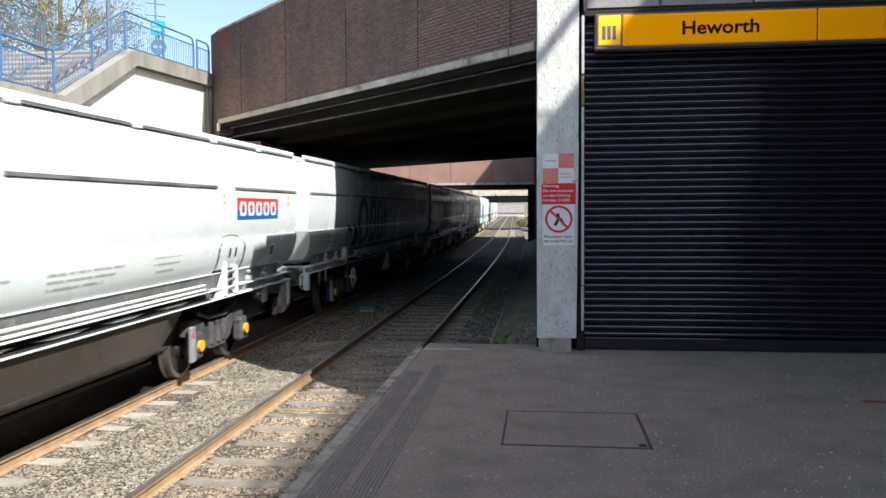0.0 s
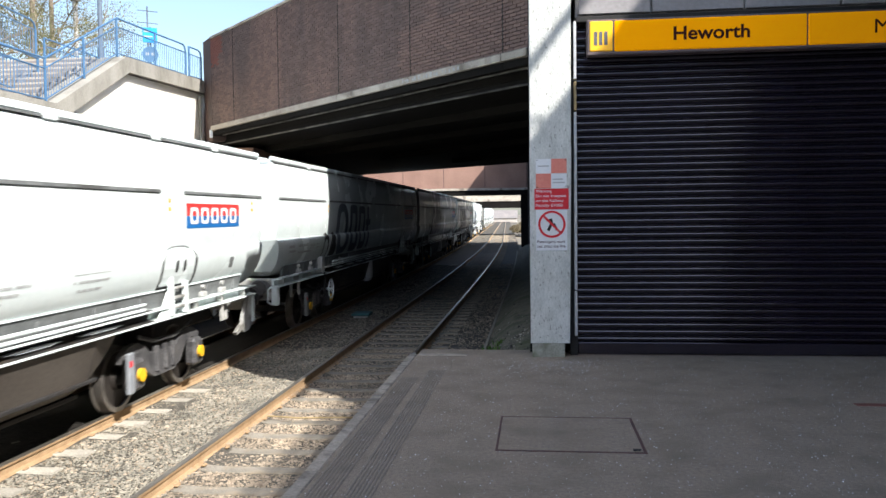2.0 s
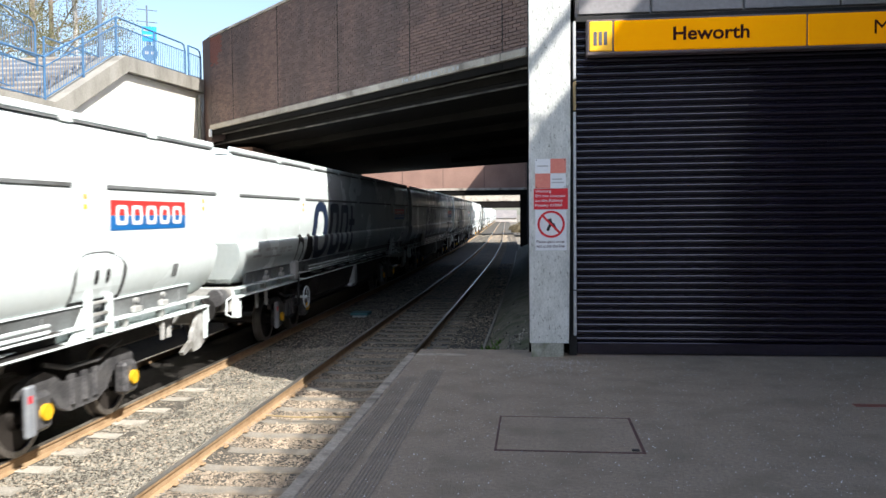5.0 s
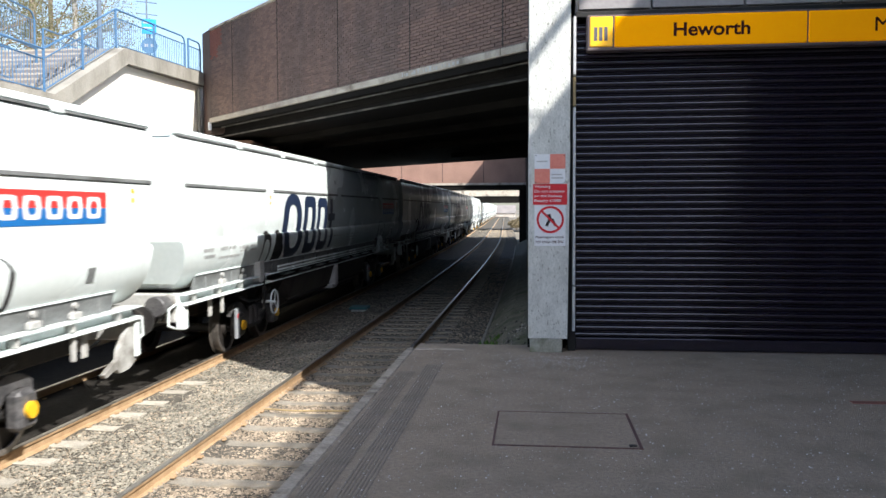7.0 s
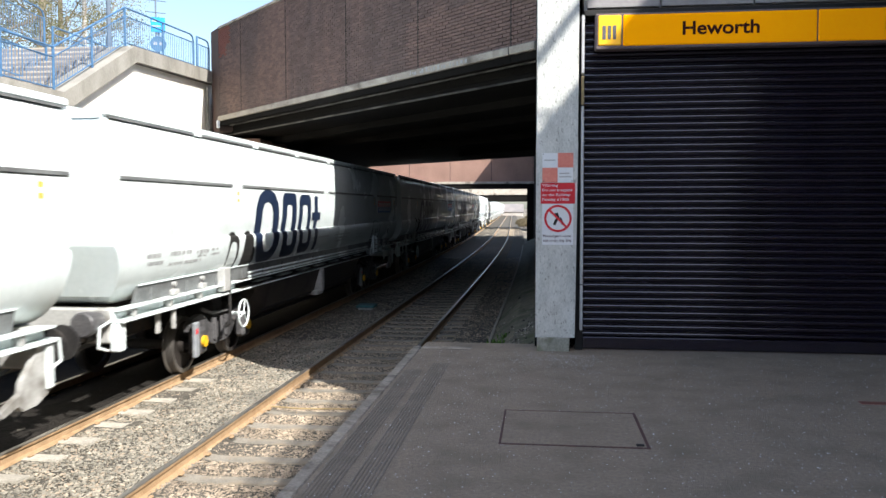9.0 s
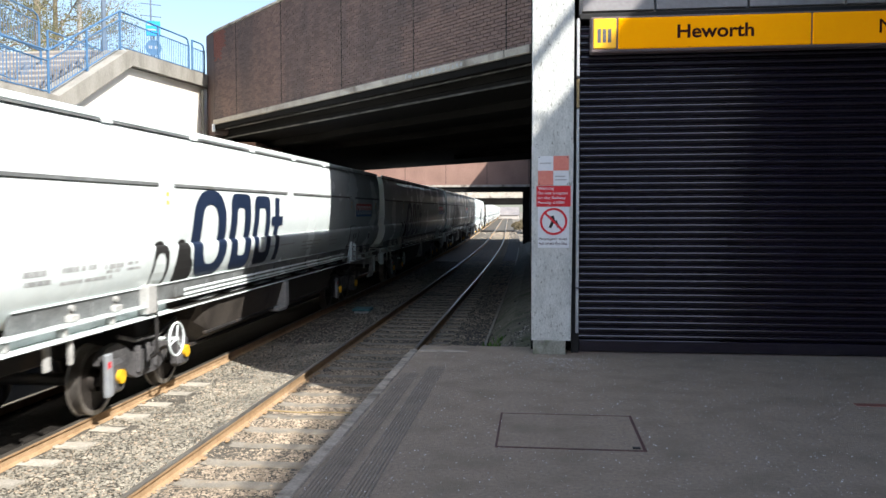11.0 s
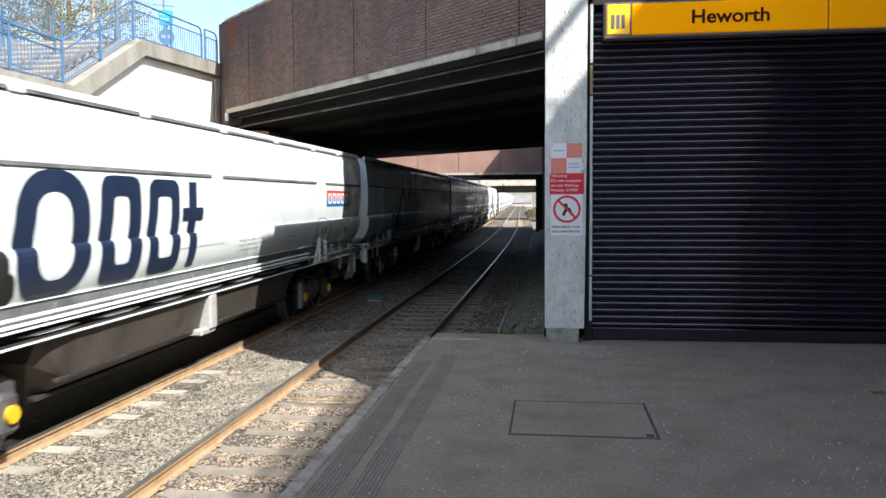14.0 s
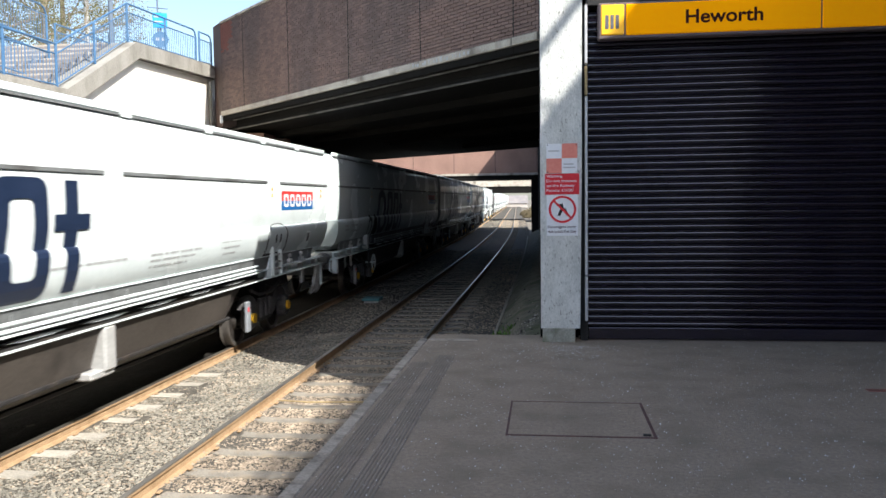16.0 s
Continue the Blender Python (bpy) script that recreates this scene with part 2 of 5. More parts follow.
def box(bm, x0, x1, y0, y1, z0, z1, bevel=0.0, m=None):
    r = bmesh.ops.create_cube(bm, size=1.0)
    vs = r["verts"]
    t = Matrix.Translation(((x0 + x1) / 2, (y0 + y1) / 2, (z0 + z1) / 2)) @ Matrix.Diagonal((abs(x1 - x0), abs(y1 - y0), abs(z1 - z0), 1))
    bmesh.ops.transform(bm, matrix=t, verts=vs)
    if bevel:
        es = list({e for v in vs for e in v.link_edges})
        out = bmesh.ops.bevel(bm, geom=es, offset=bevel, segments=1, affect="EDGES", profile=0.7)
        vs = list({v for f in out["faces"] for v in f.verts} | {v for v in vs if v.is_valid})
    if m is not None:
        bmesh.ops.transform(bm, matrix=m, verts=vs)
    return vs


def cube(x0, x1, y0, y1, z0, z1, bevel=0.0, m=None):
    bm = bmesh.new()
    box(bm, x0, x1, y0, y1, z0, z1, bevel, m)
    return bm


def tube(bm, p, q, r, seg=8, r2=None):
    p, q = Vector(p), Vector(q)
    d = q - p
    m = Matrix.Translation((p + q) / 2) @ d.to_track_quat("Z", "Y").to_matrix().to_4x4()
    bmesh.ops.create_cone(bm, cap_ends=True, segments=seg, radius1=r, radius2=r if r2 is None else r2, depth=d.length, matrix=m)


def path_tube(bm, pts, r, seg=6):
    for a, b in zip(pts, pts[1:]):
        tube(bm, a, b, r, seg)


def prism(bm, poly, z0, z1):
    """An upright prism over a plan polygon."""
    a = [bm.verts.new((x, y, z0)) for x, y in poly]
    b = [bm.verts.new((x, y, z1)) for x, y in poly]
    bm.faces.new(a[::-1])
    bm.faces.new(b)
    for i in range(len(poly)):
        j = (i + 1) % len(poly)
        bm.faces.new((a[i], a[j], b[j], b[i]))


def loft(bm, rings, closed=True, caps=True):
    """Skin over rings of equal length."""
    vs = [[bm.verts.new(p) for p in ring] for ring in rings]
    k = len(vs[0])
    for a, b in zip(vs, vs[1:]):
        for i in range(k if closed else k - 1):
            j = (i + 1) % k
            bm.faces.new((a[i], a[j], b[j], b[i]))
    if caps and closed:
        bm.faces.new(vs[0][::-1])
        bm.faces.new(vs[-1])


def turned(bm, side, profile, seg=32):
    """A shape turned about the x axis from (offset, radius) points."""
    loft(bm, [[(side * x, r * math.cos(2 * math.pi * i / seg), r * math.sin(2 * math.pi * i / seg)) for i in range(seg)] for x, r in profile if r > 0], caps=False)


def words(name, text, size, m, material, parent, label="", depth=0.002, bold=0.010):
    cu = bpy.data.curves.new(name, "FONT")
    cu.body, cu.size, cu.extrude, cu.offset = text, size, depth, bold
    tmp = bpy.data.objects.new(name, cu)
    scene.collection.objects.link(tmp)
    me = bpy.data.meshes.new_from_object(tmp.evaluated_get(bpy.context.evaluated_depsgraph_get()))
    bpy.data.objects.remove(tmp)
    me.materials.clear()
    me.materials.append(material)
    xs = [v.co.x for v in me.vertices]
    ys = [v.co.y for v in me.vertices]
    ob = new(name, me)
    ob.parent = parent
    ob["label"] = label or "lettering"
    return ob, (min(xs), max(xs), min(ys), max(ys))


def fit_words(name, text, material, parent, x0, x1, z0, z1, y, label="", bold=0.008):
    """Lettering that faces the platform and fills the given width and height."""
    ob, (a, b, c, d) = words(name, text, 1.0, None, material, parent, label, bold=bold)
    sx, sz = (x1 - x0) / (b - a), (z1 - z0) / (d - c)
    me = ob.data
    for v in me.vertices:
        px, pz, py = x0 + (v.co.x - a) * sx, z0 + (v.co.y - c) * sz, y - v.co.z
        v.co = (px, py, pz)
    return ob


# ---- line of the railway ----
RAIL_Z = -0.93
NEAR_X, FAR_X = -3.12, -6.60


def bend(y):
    """Sideways shift of the line as it curves beyond the bridge mouth."""
    if y < 27:
        return 0.0
    if y < 85:
        return -3.0e-4 * (y - 27) ** 2
    return -3.0e-4 * 58 ** 2 - 0.0348 * (y - 85)


def heading(y):
    return math.degrees(math.atan((bend(y - 1) - bend(y + 1)) / 2))


# ---- ground, tracks ----
# cross-section of the ballast bed
BED_X = [-9.6, -8.3, -8.0, -6.6, -5.3, -4.9, -4.4, -4.05, -3.85, -3.65, -2.6, -1.9, -1.4, -0.9]
BED_Z = [-1.16, -1.16, -1.10, -1.06, -1.09, -1.12, -1.065, -1.05, -1.075, -1.113, -1.113, -1.10, -1.06, -1.04]


def ground():
    bm = bmesh.new()
    bmesh.ops.create_grid(bm, x_segments=2, y_segments=2, size=1500)
    bmesh.ops.translate(bm, verts=bm.verts, vec=(0, 900, -1.32))
    tagged(link("ground", bm, EARTH), "pale dry ground reaching to the horizon", "ground", kind="structure")
    bm = bmesh.new()
    ys = list(np.arange(-60, 60, 0.5)) + list(np.arange(60, 420, 4))
    xs = BED_X
    zs = BED_Z
    rows = []
    for y in ys:
        rows.append([bm.verts.new((x + bend(y), y, z + 0.025 * noise.noise((x * 2, y * 2, 0)))) for x, z in zip(xs, zs)])
    for a, b in zip(rows, rows[1:]):
        for i in range(len(xs) - 1):
            bm.faces.new((a[i], a[i + 1], b[i + 1], b[i]))
    tagged(link("ballast_bed", bm, BED, smooth=True), "grey-brown ballast bed under the two tracks", "ground", kind="structure")


def ballast():
    """Loose stones strewn over the bed, one mesh."""
    rng = np.random.default_rng(4)
    def strew(count, x0, x1, y0, y1, lo, hi):
        x, y = rng.uniform(x0, x1, count), rng.uniform(y0, y1, count)
        return x, y, rng.uniform(lo, hi, count)
    sets = [strew(12000, -5.75, -1.45, -8, 5.2, 0.016, 0.032), strew(42000, -5.75, -1.45, 5.2, 13.5, 0.007, 0.013), strew(33000, -5.75, -1.45, 5.2, 17, 0.013, 0.026), strew(5000, -5.75, -1.45, 5.2, 17, 0.024, 0.038), strew(12000, -5.7, -1.0, 16, 30, 0.016, 0.030), strew(7000, -5.7, -1.0, 30, 46, 0.025, 0.04), strew(2500, -9.5, -1.0, 74, 112, 0.04, 0.07)]
    x, y, r = (np.concatenate([s[i] for s in sets]) for i in range(3))
    near = np.abs((y - 4.6 + 0.35) % 0.70 - 0.35) < 0.13
    far = np.abs((y - 4.3 + 0.35) % 0.70 - 0.35) < 0.13
    on = ((np.abs(x - NEAR_X) < 1.24) & (x > NEAR_X - 0.72) & near) | ((np.abs(x - FAR_X) < 1.24) & far)
    keep = ~(on & (rng.random(len(x)) < np.where(x < -4.6, np.where(y < 13.0, 0.93, 0.1), 0.78)) & (y < 46))
    x, y, r = x[keep], y[keep], r[keep]
    n = len(x)
    base = np.array([[1, 0, 0], [-1, 0, 0], [0, 1, 0], [0, -1, 0], [0, 0, 1], [0, 0, -1]], float)
    pts = base[None] * rng.uniform(0.6, 1.25, (n, 6, 1)) + rng.normal(0, 0.18, (n, 6, 3))
    ang = rng.uniform(0, 6.28, n)
    c, s = np.cos(ang)[:, None], np.sin(ang)[:, None]
    px, py = pts[:, :, 0] * c - pts[:, :, 1] * s, pts[:, :, 0] * s + pts[:, :, 1] * c
    z = np.interp(x, BED_X, BED_Z)
    sh = np.array([bend(v) for v in y])
    tan = (x > NEAR_X - 0.76 + rng.normal(0, 0.10, n)) | (rng.random(n) < 0.16)
    v = np.stack([px * r[:, None] + (x + sh)[:, None], py * r[:, None] + y[:, None], pts[:, :, 2] * r[:, None] * 0.5 + (z + 0.006)[:, None]], 2).reshape(-1, 3)
    tri = np.array([[0, 2, 4], [2, 1, 4], [1, 3, 4], [3, 0, 4], [2, 0, 5], [1, 2, 5], [3, 1, 5], [0, 3, 5]])
    v = v.reshape(n, 6, 3)
    for stones, material, label in ((~tan, BALLAST, "loose olive-grey track ballast stones between the lines"), (tan, BALLAST_T, "loose tan and buff ballast stones round the near rails")):
        w = v[stones]
        f = (np.arange(len(w))[:, None, None] * 6 + tri[None]).reshape(-1, 3)
        me = bpy.data.meshes.new("ballast")
        me.from_pydata(w.reshape(-1, 3).tolist(), [], f.tolist())
        me.materials.append(material)
        tagged(new("ballast", me), label, "ballast", kind="stuff")


# dark sheet laid over the bed in place of the train's own shade
def shade_strip():
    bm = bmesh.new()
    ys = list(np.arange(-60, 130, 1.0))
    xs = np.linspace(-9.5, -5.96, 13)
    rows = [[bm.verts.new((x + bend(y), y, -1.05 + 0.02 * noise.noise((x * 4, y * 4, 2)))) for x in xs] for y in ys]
    for a, b in zip(rows, rows[1:]):
        for i in range(12):
            bm.faces.new((a[i], a[i + 1], b[i + 1], b[i]))
    tagged(link("soiled_ballast", bm, BED_SHADE), "dark sheet over the ballast, standing in for shade under the train", "ground", kind="structure")


def sweep(bm, profile, x, ys):
    loft(bm, [[(x + bend(y) + px, y, RAIL_Z + pz) for px, pz in profile] for y in ys])


def track(name, cx, label, y_first, lift, concrete):
    t = thing(name, label, "railway track", "railway tracks", "structure")
    ys = [-60, 0] + list(range(20, 120, 4)) + list(range(120, 420, 20))
    for side in (-1, 1):
        x = cx + side * 0.7525
        bm = bmesh.new()
        foot = [(-0.07, -0.159), (0.07, -0.159), (0.07, -0.148), (0.012, -0.125), (0.010, -0.050), (0.034, -0.036), (0.035, -0.012), (-0.035, -0.012), (-0.034, -0.036), (-0.010, -0.050), (-0.012, -0.125), (-0.07, -0.148)]
        sweep(bm, foot, x, ys)
        rail = part("rail", bm, RUST, t, "rust-brown steel rail")
        bm = bmesh.new()
        sweep(bm, [(-0.034, -0.0118), (0.034, -0.0118), (0.030, 0.0), (-0.030, 0.0)], x, ys)
        part("rail_head", bm, RAILHEAD, rail, "polished running surface")
    bm = bmesh.new()
    prof = [(-0.14, -0.11), (0.14, -0.11), (0.10, 0.03), (-0.10, 0.03)]
    loft(bm, [[(x, y, z + (0 if abs(x) > 0.5 else -0.03)) for y, z in prof] for x in (-1.25, -0.9, -0.45, 0.45, 0.9, 1.25)])
    first = part("sleeper", bm, concrete, t)
    clip = bmesh.new()
    for sx in (-1, 1):
        for dx in (-0.11, 0.11):
            box(clip, sx * 0.7525 + dx - 0.022, sx * 0.7525 + dx + 0.022, -0.04, 0.04, 0.03, 0.052, 0.008)
    c0 = part("rail_clip", clip, RUST, first, "rusty spring clips holding the rails")
    y = y_first
    places = []
    while y < 118:
        places.append(y)
        y += 0.70 if y < 60 else 1.4
    for i, y in enumerate(places):
        ob = first if i == 0 else new("sleeper", first.data)
        ob.parent = t
        ob.matrix_basis = pose(cx + bend(y), y, RAIL_Z - lift - (0.035 if cx == FAR_X and y > 13.2 else 0.0), 0, 0, heading(y) + random.uniform(-0.4, 0.4))
        if i and y < 30:
            o2 = new("rail_clip", c0.data)
            o2.parent = ob
    return t


ground()
shade_strip()
track("near_track", NEAR_X, "railway track beside the platform with rusty rails on half-buried concrete sleepers", -8.0, 0.168, SLEEPER_D)
track("far_track", FAR_X, "second railway track carrying the goods train", -8.3, 0.165, SLEEPER)


# ---- platform ----
EDGE, END = -1.60, 10.15


def platform():
    p = thing("platform", "station platform of dark worn asphalt", "platform", kind="structure")
    part("deck", cube(EDGE + 0.115, 14, -30, END - 0.13, -1.3, 0.0), ASPHALT, p, "dark worn asphalt with stains")
    part("deck_end", cube(EDGE + 0.115, 14, END - 0.127, END + 0.35, -1.3, -0.002), ASPHALT, p)
    # face below the coping, its shade put into the colour
    part("edge_wall", cube(EDGE + 0.05, EDGE + 0.112, -30, END - 0.05, -1.3, -0.085), SOOT_SHADE, p, "platform face under the coping, coloured near-black for shade")
    y = END
    n = 0
    while y > -12:
        L = (0.6, 0.62, 0.45, 0.7)[n % 4]
        part("coping_stone", cube(EDGE, EDGE + 0.112, y - L + 0.012, y, -0.08, 0.003, 0.012), COPING, p, "pale worn concrete edge stone")
        y -= L
        n += 1
    x = EDGE + 0.115
    while x < -0.9:
        part("end_stone", cube(x + 0.005, min(x + 0.7, -0.85), END - 0.125, END - 0.0, -0.08, 0.004, 0.01), COPING, p)
        x += 0.7
    # ribbed warning strip along the edge
    for i in range(14):
        xx = EDGE + 0.150 + i * 0.027 + (0.06 if i > 6 else 0)
        part("rib", cube(xx, xx + 0.016, -6, END - (1.1 if i > 6 else 1.5), 0.0, 0.005, 0.002), TACTILE, p)


platform()


def hatch():
    h = thing("access_cover", "recessed asphalt-filled access cover with a rusty iron rim", "access cover")
    part("infill", cube(-0.29, 0.77, 6.0, 6.98, -0.02, 0.004), ASPHALT, h)
    for x0, x1, y0, y1 in ((-0.310, -0.293, 5.97, 7.01), (0.773, 0.796, 5.97, 7.01), (-0.293, 0.773, 5.975, 5.997), (-0.293, 0.773, 6.983, 7.003)):
        part("rim", cube(x0, x1, y0, y1, -0.02, 0.005, 0.001), RUSTSTAIN, h, "rusty iron rim")
    part("lifting_slot", cube(0.70, 0.755, 6.02, 6.06, 0.004, 0.012), BLACK, h)
    r = thing("rusty_patch", "rusty iron plate set in the asphalt", "iron plate")
    part("plate", cube(2.84, 3.7, 7.58, 7.68, -0.01, 0.005, 0.002), BRICK_RED, r)


hatch()


def debris():
    rng = random.Random(7)
    verts, faces = [], []
    for i in range(6500):
        if i < 700:
            x, y = rng.gauss(0.25, 0.28), 9.75 - abs(rng.gauss(0, 0.42))
        else:
            x, y = rng.uniform(-1.46, 4.8), rng.uniform(3.5, 9.9)
        s = 0.0024 + 0.0045 * rng.random() ** 3
        z = 0.005 if x < -0.9 and y < END - 0.62 else 0.0
        a = rng.uniform(0, 6.3)
        c, d = math.cos(a) * s, math.sin(a) * s
        o = len(verts)
        verts += [(x + c, y + d, z), (x - d, y + c, z), (x - c, y - d, z), (x + d, y - c, z), (x + c * 0.3, y + d * 0.3, z + s), (x - c * 0.4, y - d * 0.4, z + s * 0.8)]
        faces += [(o, o + 1, o + 4), (o + 1, o + 5, o + 4), (o + 1, o + 2, o + 5), (o + 2, o + 3, o + 5), (o + 3, o + 4, o + 5), (o + 3, o, o + 4), (o + 3, o + 2, o + 1, o)]
    me = bpy.data.meshes.new("grit")
    me.from_pydata(verts, [], faces)
    me.materials.append(GLASSDUST)
    tagged(new("grit", me), "scattered pale grit and glass crumbs on the asphalt", "grit", kind="stuff")


debris()


# ---- bank beyond the platform end ----
def bank():
    bm = bmesh.new()
    ys = list(np.arange(10.51, 60, 0.5))
    rows = []
    for y in ys:
        s = bend(y)
        drop = max(0.0, 1 - (y - 10.5) / 2.5)
        prof = [(-1.05, -1.3), (-1.0, -0.93), (-0.85, -0.82 + 0.05 * drop), (-0.5, -0.58 + 0.30 * drop), (0.3, -0.30 + 0.28 * drop)]
        rows.append([bm.verts.new((x + s, y, z + 0.04 * noise.noise((x * 3, y * 3, 5)))) for x, z in prof])
    for a, b in zip(rows, rows[1:]):
        for i in range(4):
            bm.faces.new((a[i], a[i + 1], b[i + 1], b[i]))
    tagged(link("bank", bm, MOSS), "narrow mossy strip of soil beside the line", "ground", kind="structure")
    rng = random.Random(8)
    bm = bmesh.new()
    for i in range(170):
        yy = 10.6 + abs(rng.gauss(0, 4.5))
        xx = rng.uniform(-0.95, -0.12)
        drop = max(0.0, 1 - (yy - 10.5) / 2.5)
        zz = float(np.interp(xx, [-0.85, -0.5, 0.3], [-0.82 + 0.05 * drop, -0.58 + 0.30 * drop, -0.30 + 0.28 * drop]))
        r = rng.uniform(0.010, 0.028)
        vs = bmesh.ops.create_icosphere(bm, subdivisions=1, radius=r)["verts"]
        for v in vs:
            v.co *= rng.uniform(0.7, 1.2)
        bmesh.ops.translate(bm, verts=vs, vec=(xx + bend(yy), yy, zz))
    for i in range(260):
        f = rng.random()
        xx, yy = -0.92 + 0.76 * f + rng.gauss(0, 0.05), 12.9 + 2.4 * f + rng.gauss(0, 0.25)
        drop = max(0.0, 1 - (yy - 10.5) / 2.5)
        zz = float(np.interp(xx, [-0.85, -0.5, 0.3], [-0.82 + 0.05 * drop, -0.58 + 0.30 * drop, -0.30 + 0.28 * drop]))
        vs = bmesh.ops.create_icosphere(bm, subdivisions=1, radius=rng.uniform(0.010, 0.026))["verts"]
        for v in vs:
            v.co *= rng.uniform(0.7, 1.25)
        bmesh.ops.translate(bm, verts=vs, vec=(xx + bend(yy), yy, zz + 0.012))
    tagged(link("rubble", bm, RUBBLE), "loose stones and rubble on the soil strip", "rubble", kind="stuff")
    k = thing("kerb", "low concrete kerb along the ballast", "kerb", kind="structure")
    bm = bmesh.new()
    loft(bm, [[(x + bend(y), y, z) for x, z in ((-1.07, -1.3), (-1.0, -1.3), (-1.0, -0.905), (-1.06, -0.92))] for y in list(range(11, 60, 3))])
    part("kerb_run", bm, KERB, k)
    rng = random.Random(3)
    for n in range(7):
        w = thing("weed", "small green weed growing at the kerb", "weed", "weeds by the line")
        bx, by = rng.uniform(-0.95, -0.35), rng.uniform(11.2, 16)
        if n == 0:
            bx, by = -0.18, 10.55
        if n == 1:
            bx, by = -0.93, 12.7
        bm = bmesh.new()
        bz = -0.86
        for i in range(70):
            a, tlt, L = rng.uniform(0, 6.28), rng.uniform(0.2, 1.2), rng.uniform(0.06, 0.20)
            d = Vector((math.cos(a) * math.sin(tlt), math.sin(a) * math.sin(tlt), math.cos(tlt)))
            sdir = Vector((-d.y, d.x, 0)).normalized() * 0.018
            o = Vector((bx + rng.gauss(0, 0.07), by + rng.gauss(0, 0.12), bz + (0.35 if n == 0 else 0.08)))
            v = [bm.verts.new(q) for q in (o - sdir * 0.4, o + sdir * 0.4, o + d * L * 0.6 + sdir, o + d * L, o + d * L * 0.6 - sdir)]
            bm.faces.new(v)
        part("leaves", bm, WEED, w)


bank()


# ---- station building ----
WALL_Y = 10.16


def station():
    wl = thing("wall_station", "dark station building wall around a closed shutter", "wall", kind="structure")
    part("upper_wall", cube(0.50, 14, WALL_Y + 0.05, WALL_Y + 0.5, 4.12, 7.5), GREYPANEL, wl)
    # flank, back and roof share the near-black that holds shade in its colour
    part("side_wall", cube(-0.08, 0.40, 10.33, 16.2, -1.0, 7.5), SOOT_SHADE, wl, "flank wall beside the line, coloured near-black for shade")
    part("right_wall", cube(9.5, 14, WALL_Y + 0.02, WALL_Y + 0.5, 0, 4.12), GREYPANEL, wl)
    part("room_back", cube(0.42, 14, 14.0, 14.3, -1, 7.5), SOOT_SHADE, wl)
    part("roof", cube(-0.08, 14, WALL_Y + 0.5, 16.2, 7.5, 7.7), SOOT_SHADE, wl)
    # cladding panels over the sign
    xs = [0.52, 1.40, 2.48, 3.58, 4.7, 5.8, 6.9, 8.0]
    for a, b in zip(xs, xs[1:]):
        part("cladding_panel", cube(a + 0.012, b - 0.012, WALL_Y - 0.02, WALL_Y + 0.047, 4.16, 5.4, 0.006), GREYPANEL, wl)
    part("head_rail", cube(0.50, 9.5, WALL_Y - 0.06, WALL_Y + 0.05, 4.06, 4.125, 0.005), BLACK, wl)
    # concrete column at the corner
    c = thing("column", "board-marked grey concrete column at the shutter's edge", "column", kind="structure")
    bm = bmesh.new()
    loft(bm, [[(x, y, z) for x, y in ((-0.07 + o, 9.98 + o), (xr - o, 9.98 + o), (xr, 10.32), (-0.07, 10.32))] for z, xr, o in ((0.17, 0.405, 0.0), (2.55, 0.432, 0.0), (2.551, 0.440, 0.012), (7.5, 0.462, 0.012))])
    part("shaft", bm, CONC, c)
    part("foot", cube(-0.05, 0.345, 9.97, 10.30, -0.3, 0.17, 0.012), FOOTCONC, c, "mossy chipped concrete foot")
    # galvanised strip beside the column
    s = thing("edge_trim", "vertical metal trim strip with a yellow section", "trim", kind="structure")
    for z0, z1, m in ((0.26, 0.80, STEELTRIM), (0.82, 2.97, STEELTRIM), (2.99, 3.33, DULLYELLOW), (3.36, 4.05, STEELTRIM)):
        part("strip", cube(0.466, 0.498, 10.0, 10.10, z0, z1, 0.004), m, s)
    # roller shutter
    sh = thing("roller_shutter", "closed black steel roller shutter with a ribbed face", "roller shutter", kind="")
    pitch, z0, z1 = 0.0855, 0.16, 4.06
    bm = bmesh.new()
    prof = [(0.0, 0.0), (0.010, 0.004), (0.022, 0.014), (0.029, 0.026), (0.031, 0.037), (0.028, 0.047), (0.020, 0.055), (0.009, 0.060), (0.006, 0.0615), (0.012, 0.065), (0.017, 0.069), (0.018, 0.0735), (0.014, 0.078), (0.004, 0.081), (0.0, 0.0836)]
    ring = [(WALL_Y + 0.05 - d, z) for d, z in prof] + [(WALL_Y + 0.06, 0.0836), (WALL_Y + 0.06, 0.0)]
    loft(bm, [[(x, y, z) for y, z in ring] for x in (0.51, 9.5)])
    first = part("slat", bm, SHUT, sh, smooth=True)
    k = 0
    z = z0
    while z < z1 - pitch:
        ob = first if k == 0 else new("slat", first.data)
        ob.parent = sh
        ob.matrix_basis = pose(0, random.uniform(-0.0015, 0.0015), z)
        z += pitch
        k += 1
    part("bottom_bar", cube(0.51, 9.5, WALL_Y - 0.0, WALL_Y + 0.07, 0.01, 0.155, 0.008), SHUT, sh, "plain bottom bar")
    part("guide", cube(0.42, 0.508, 10.12, 10.30, 0.0, 4.06), BLACK, sh)


station()


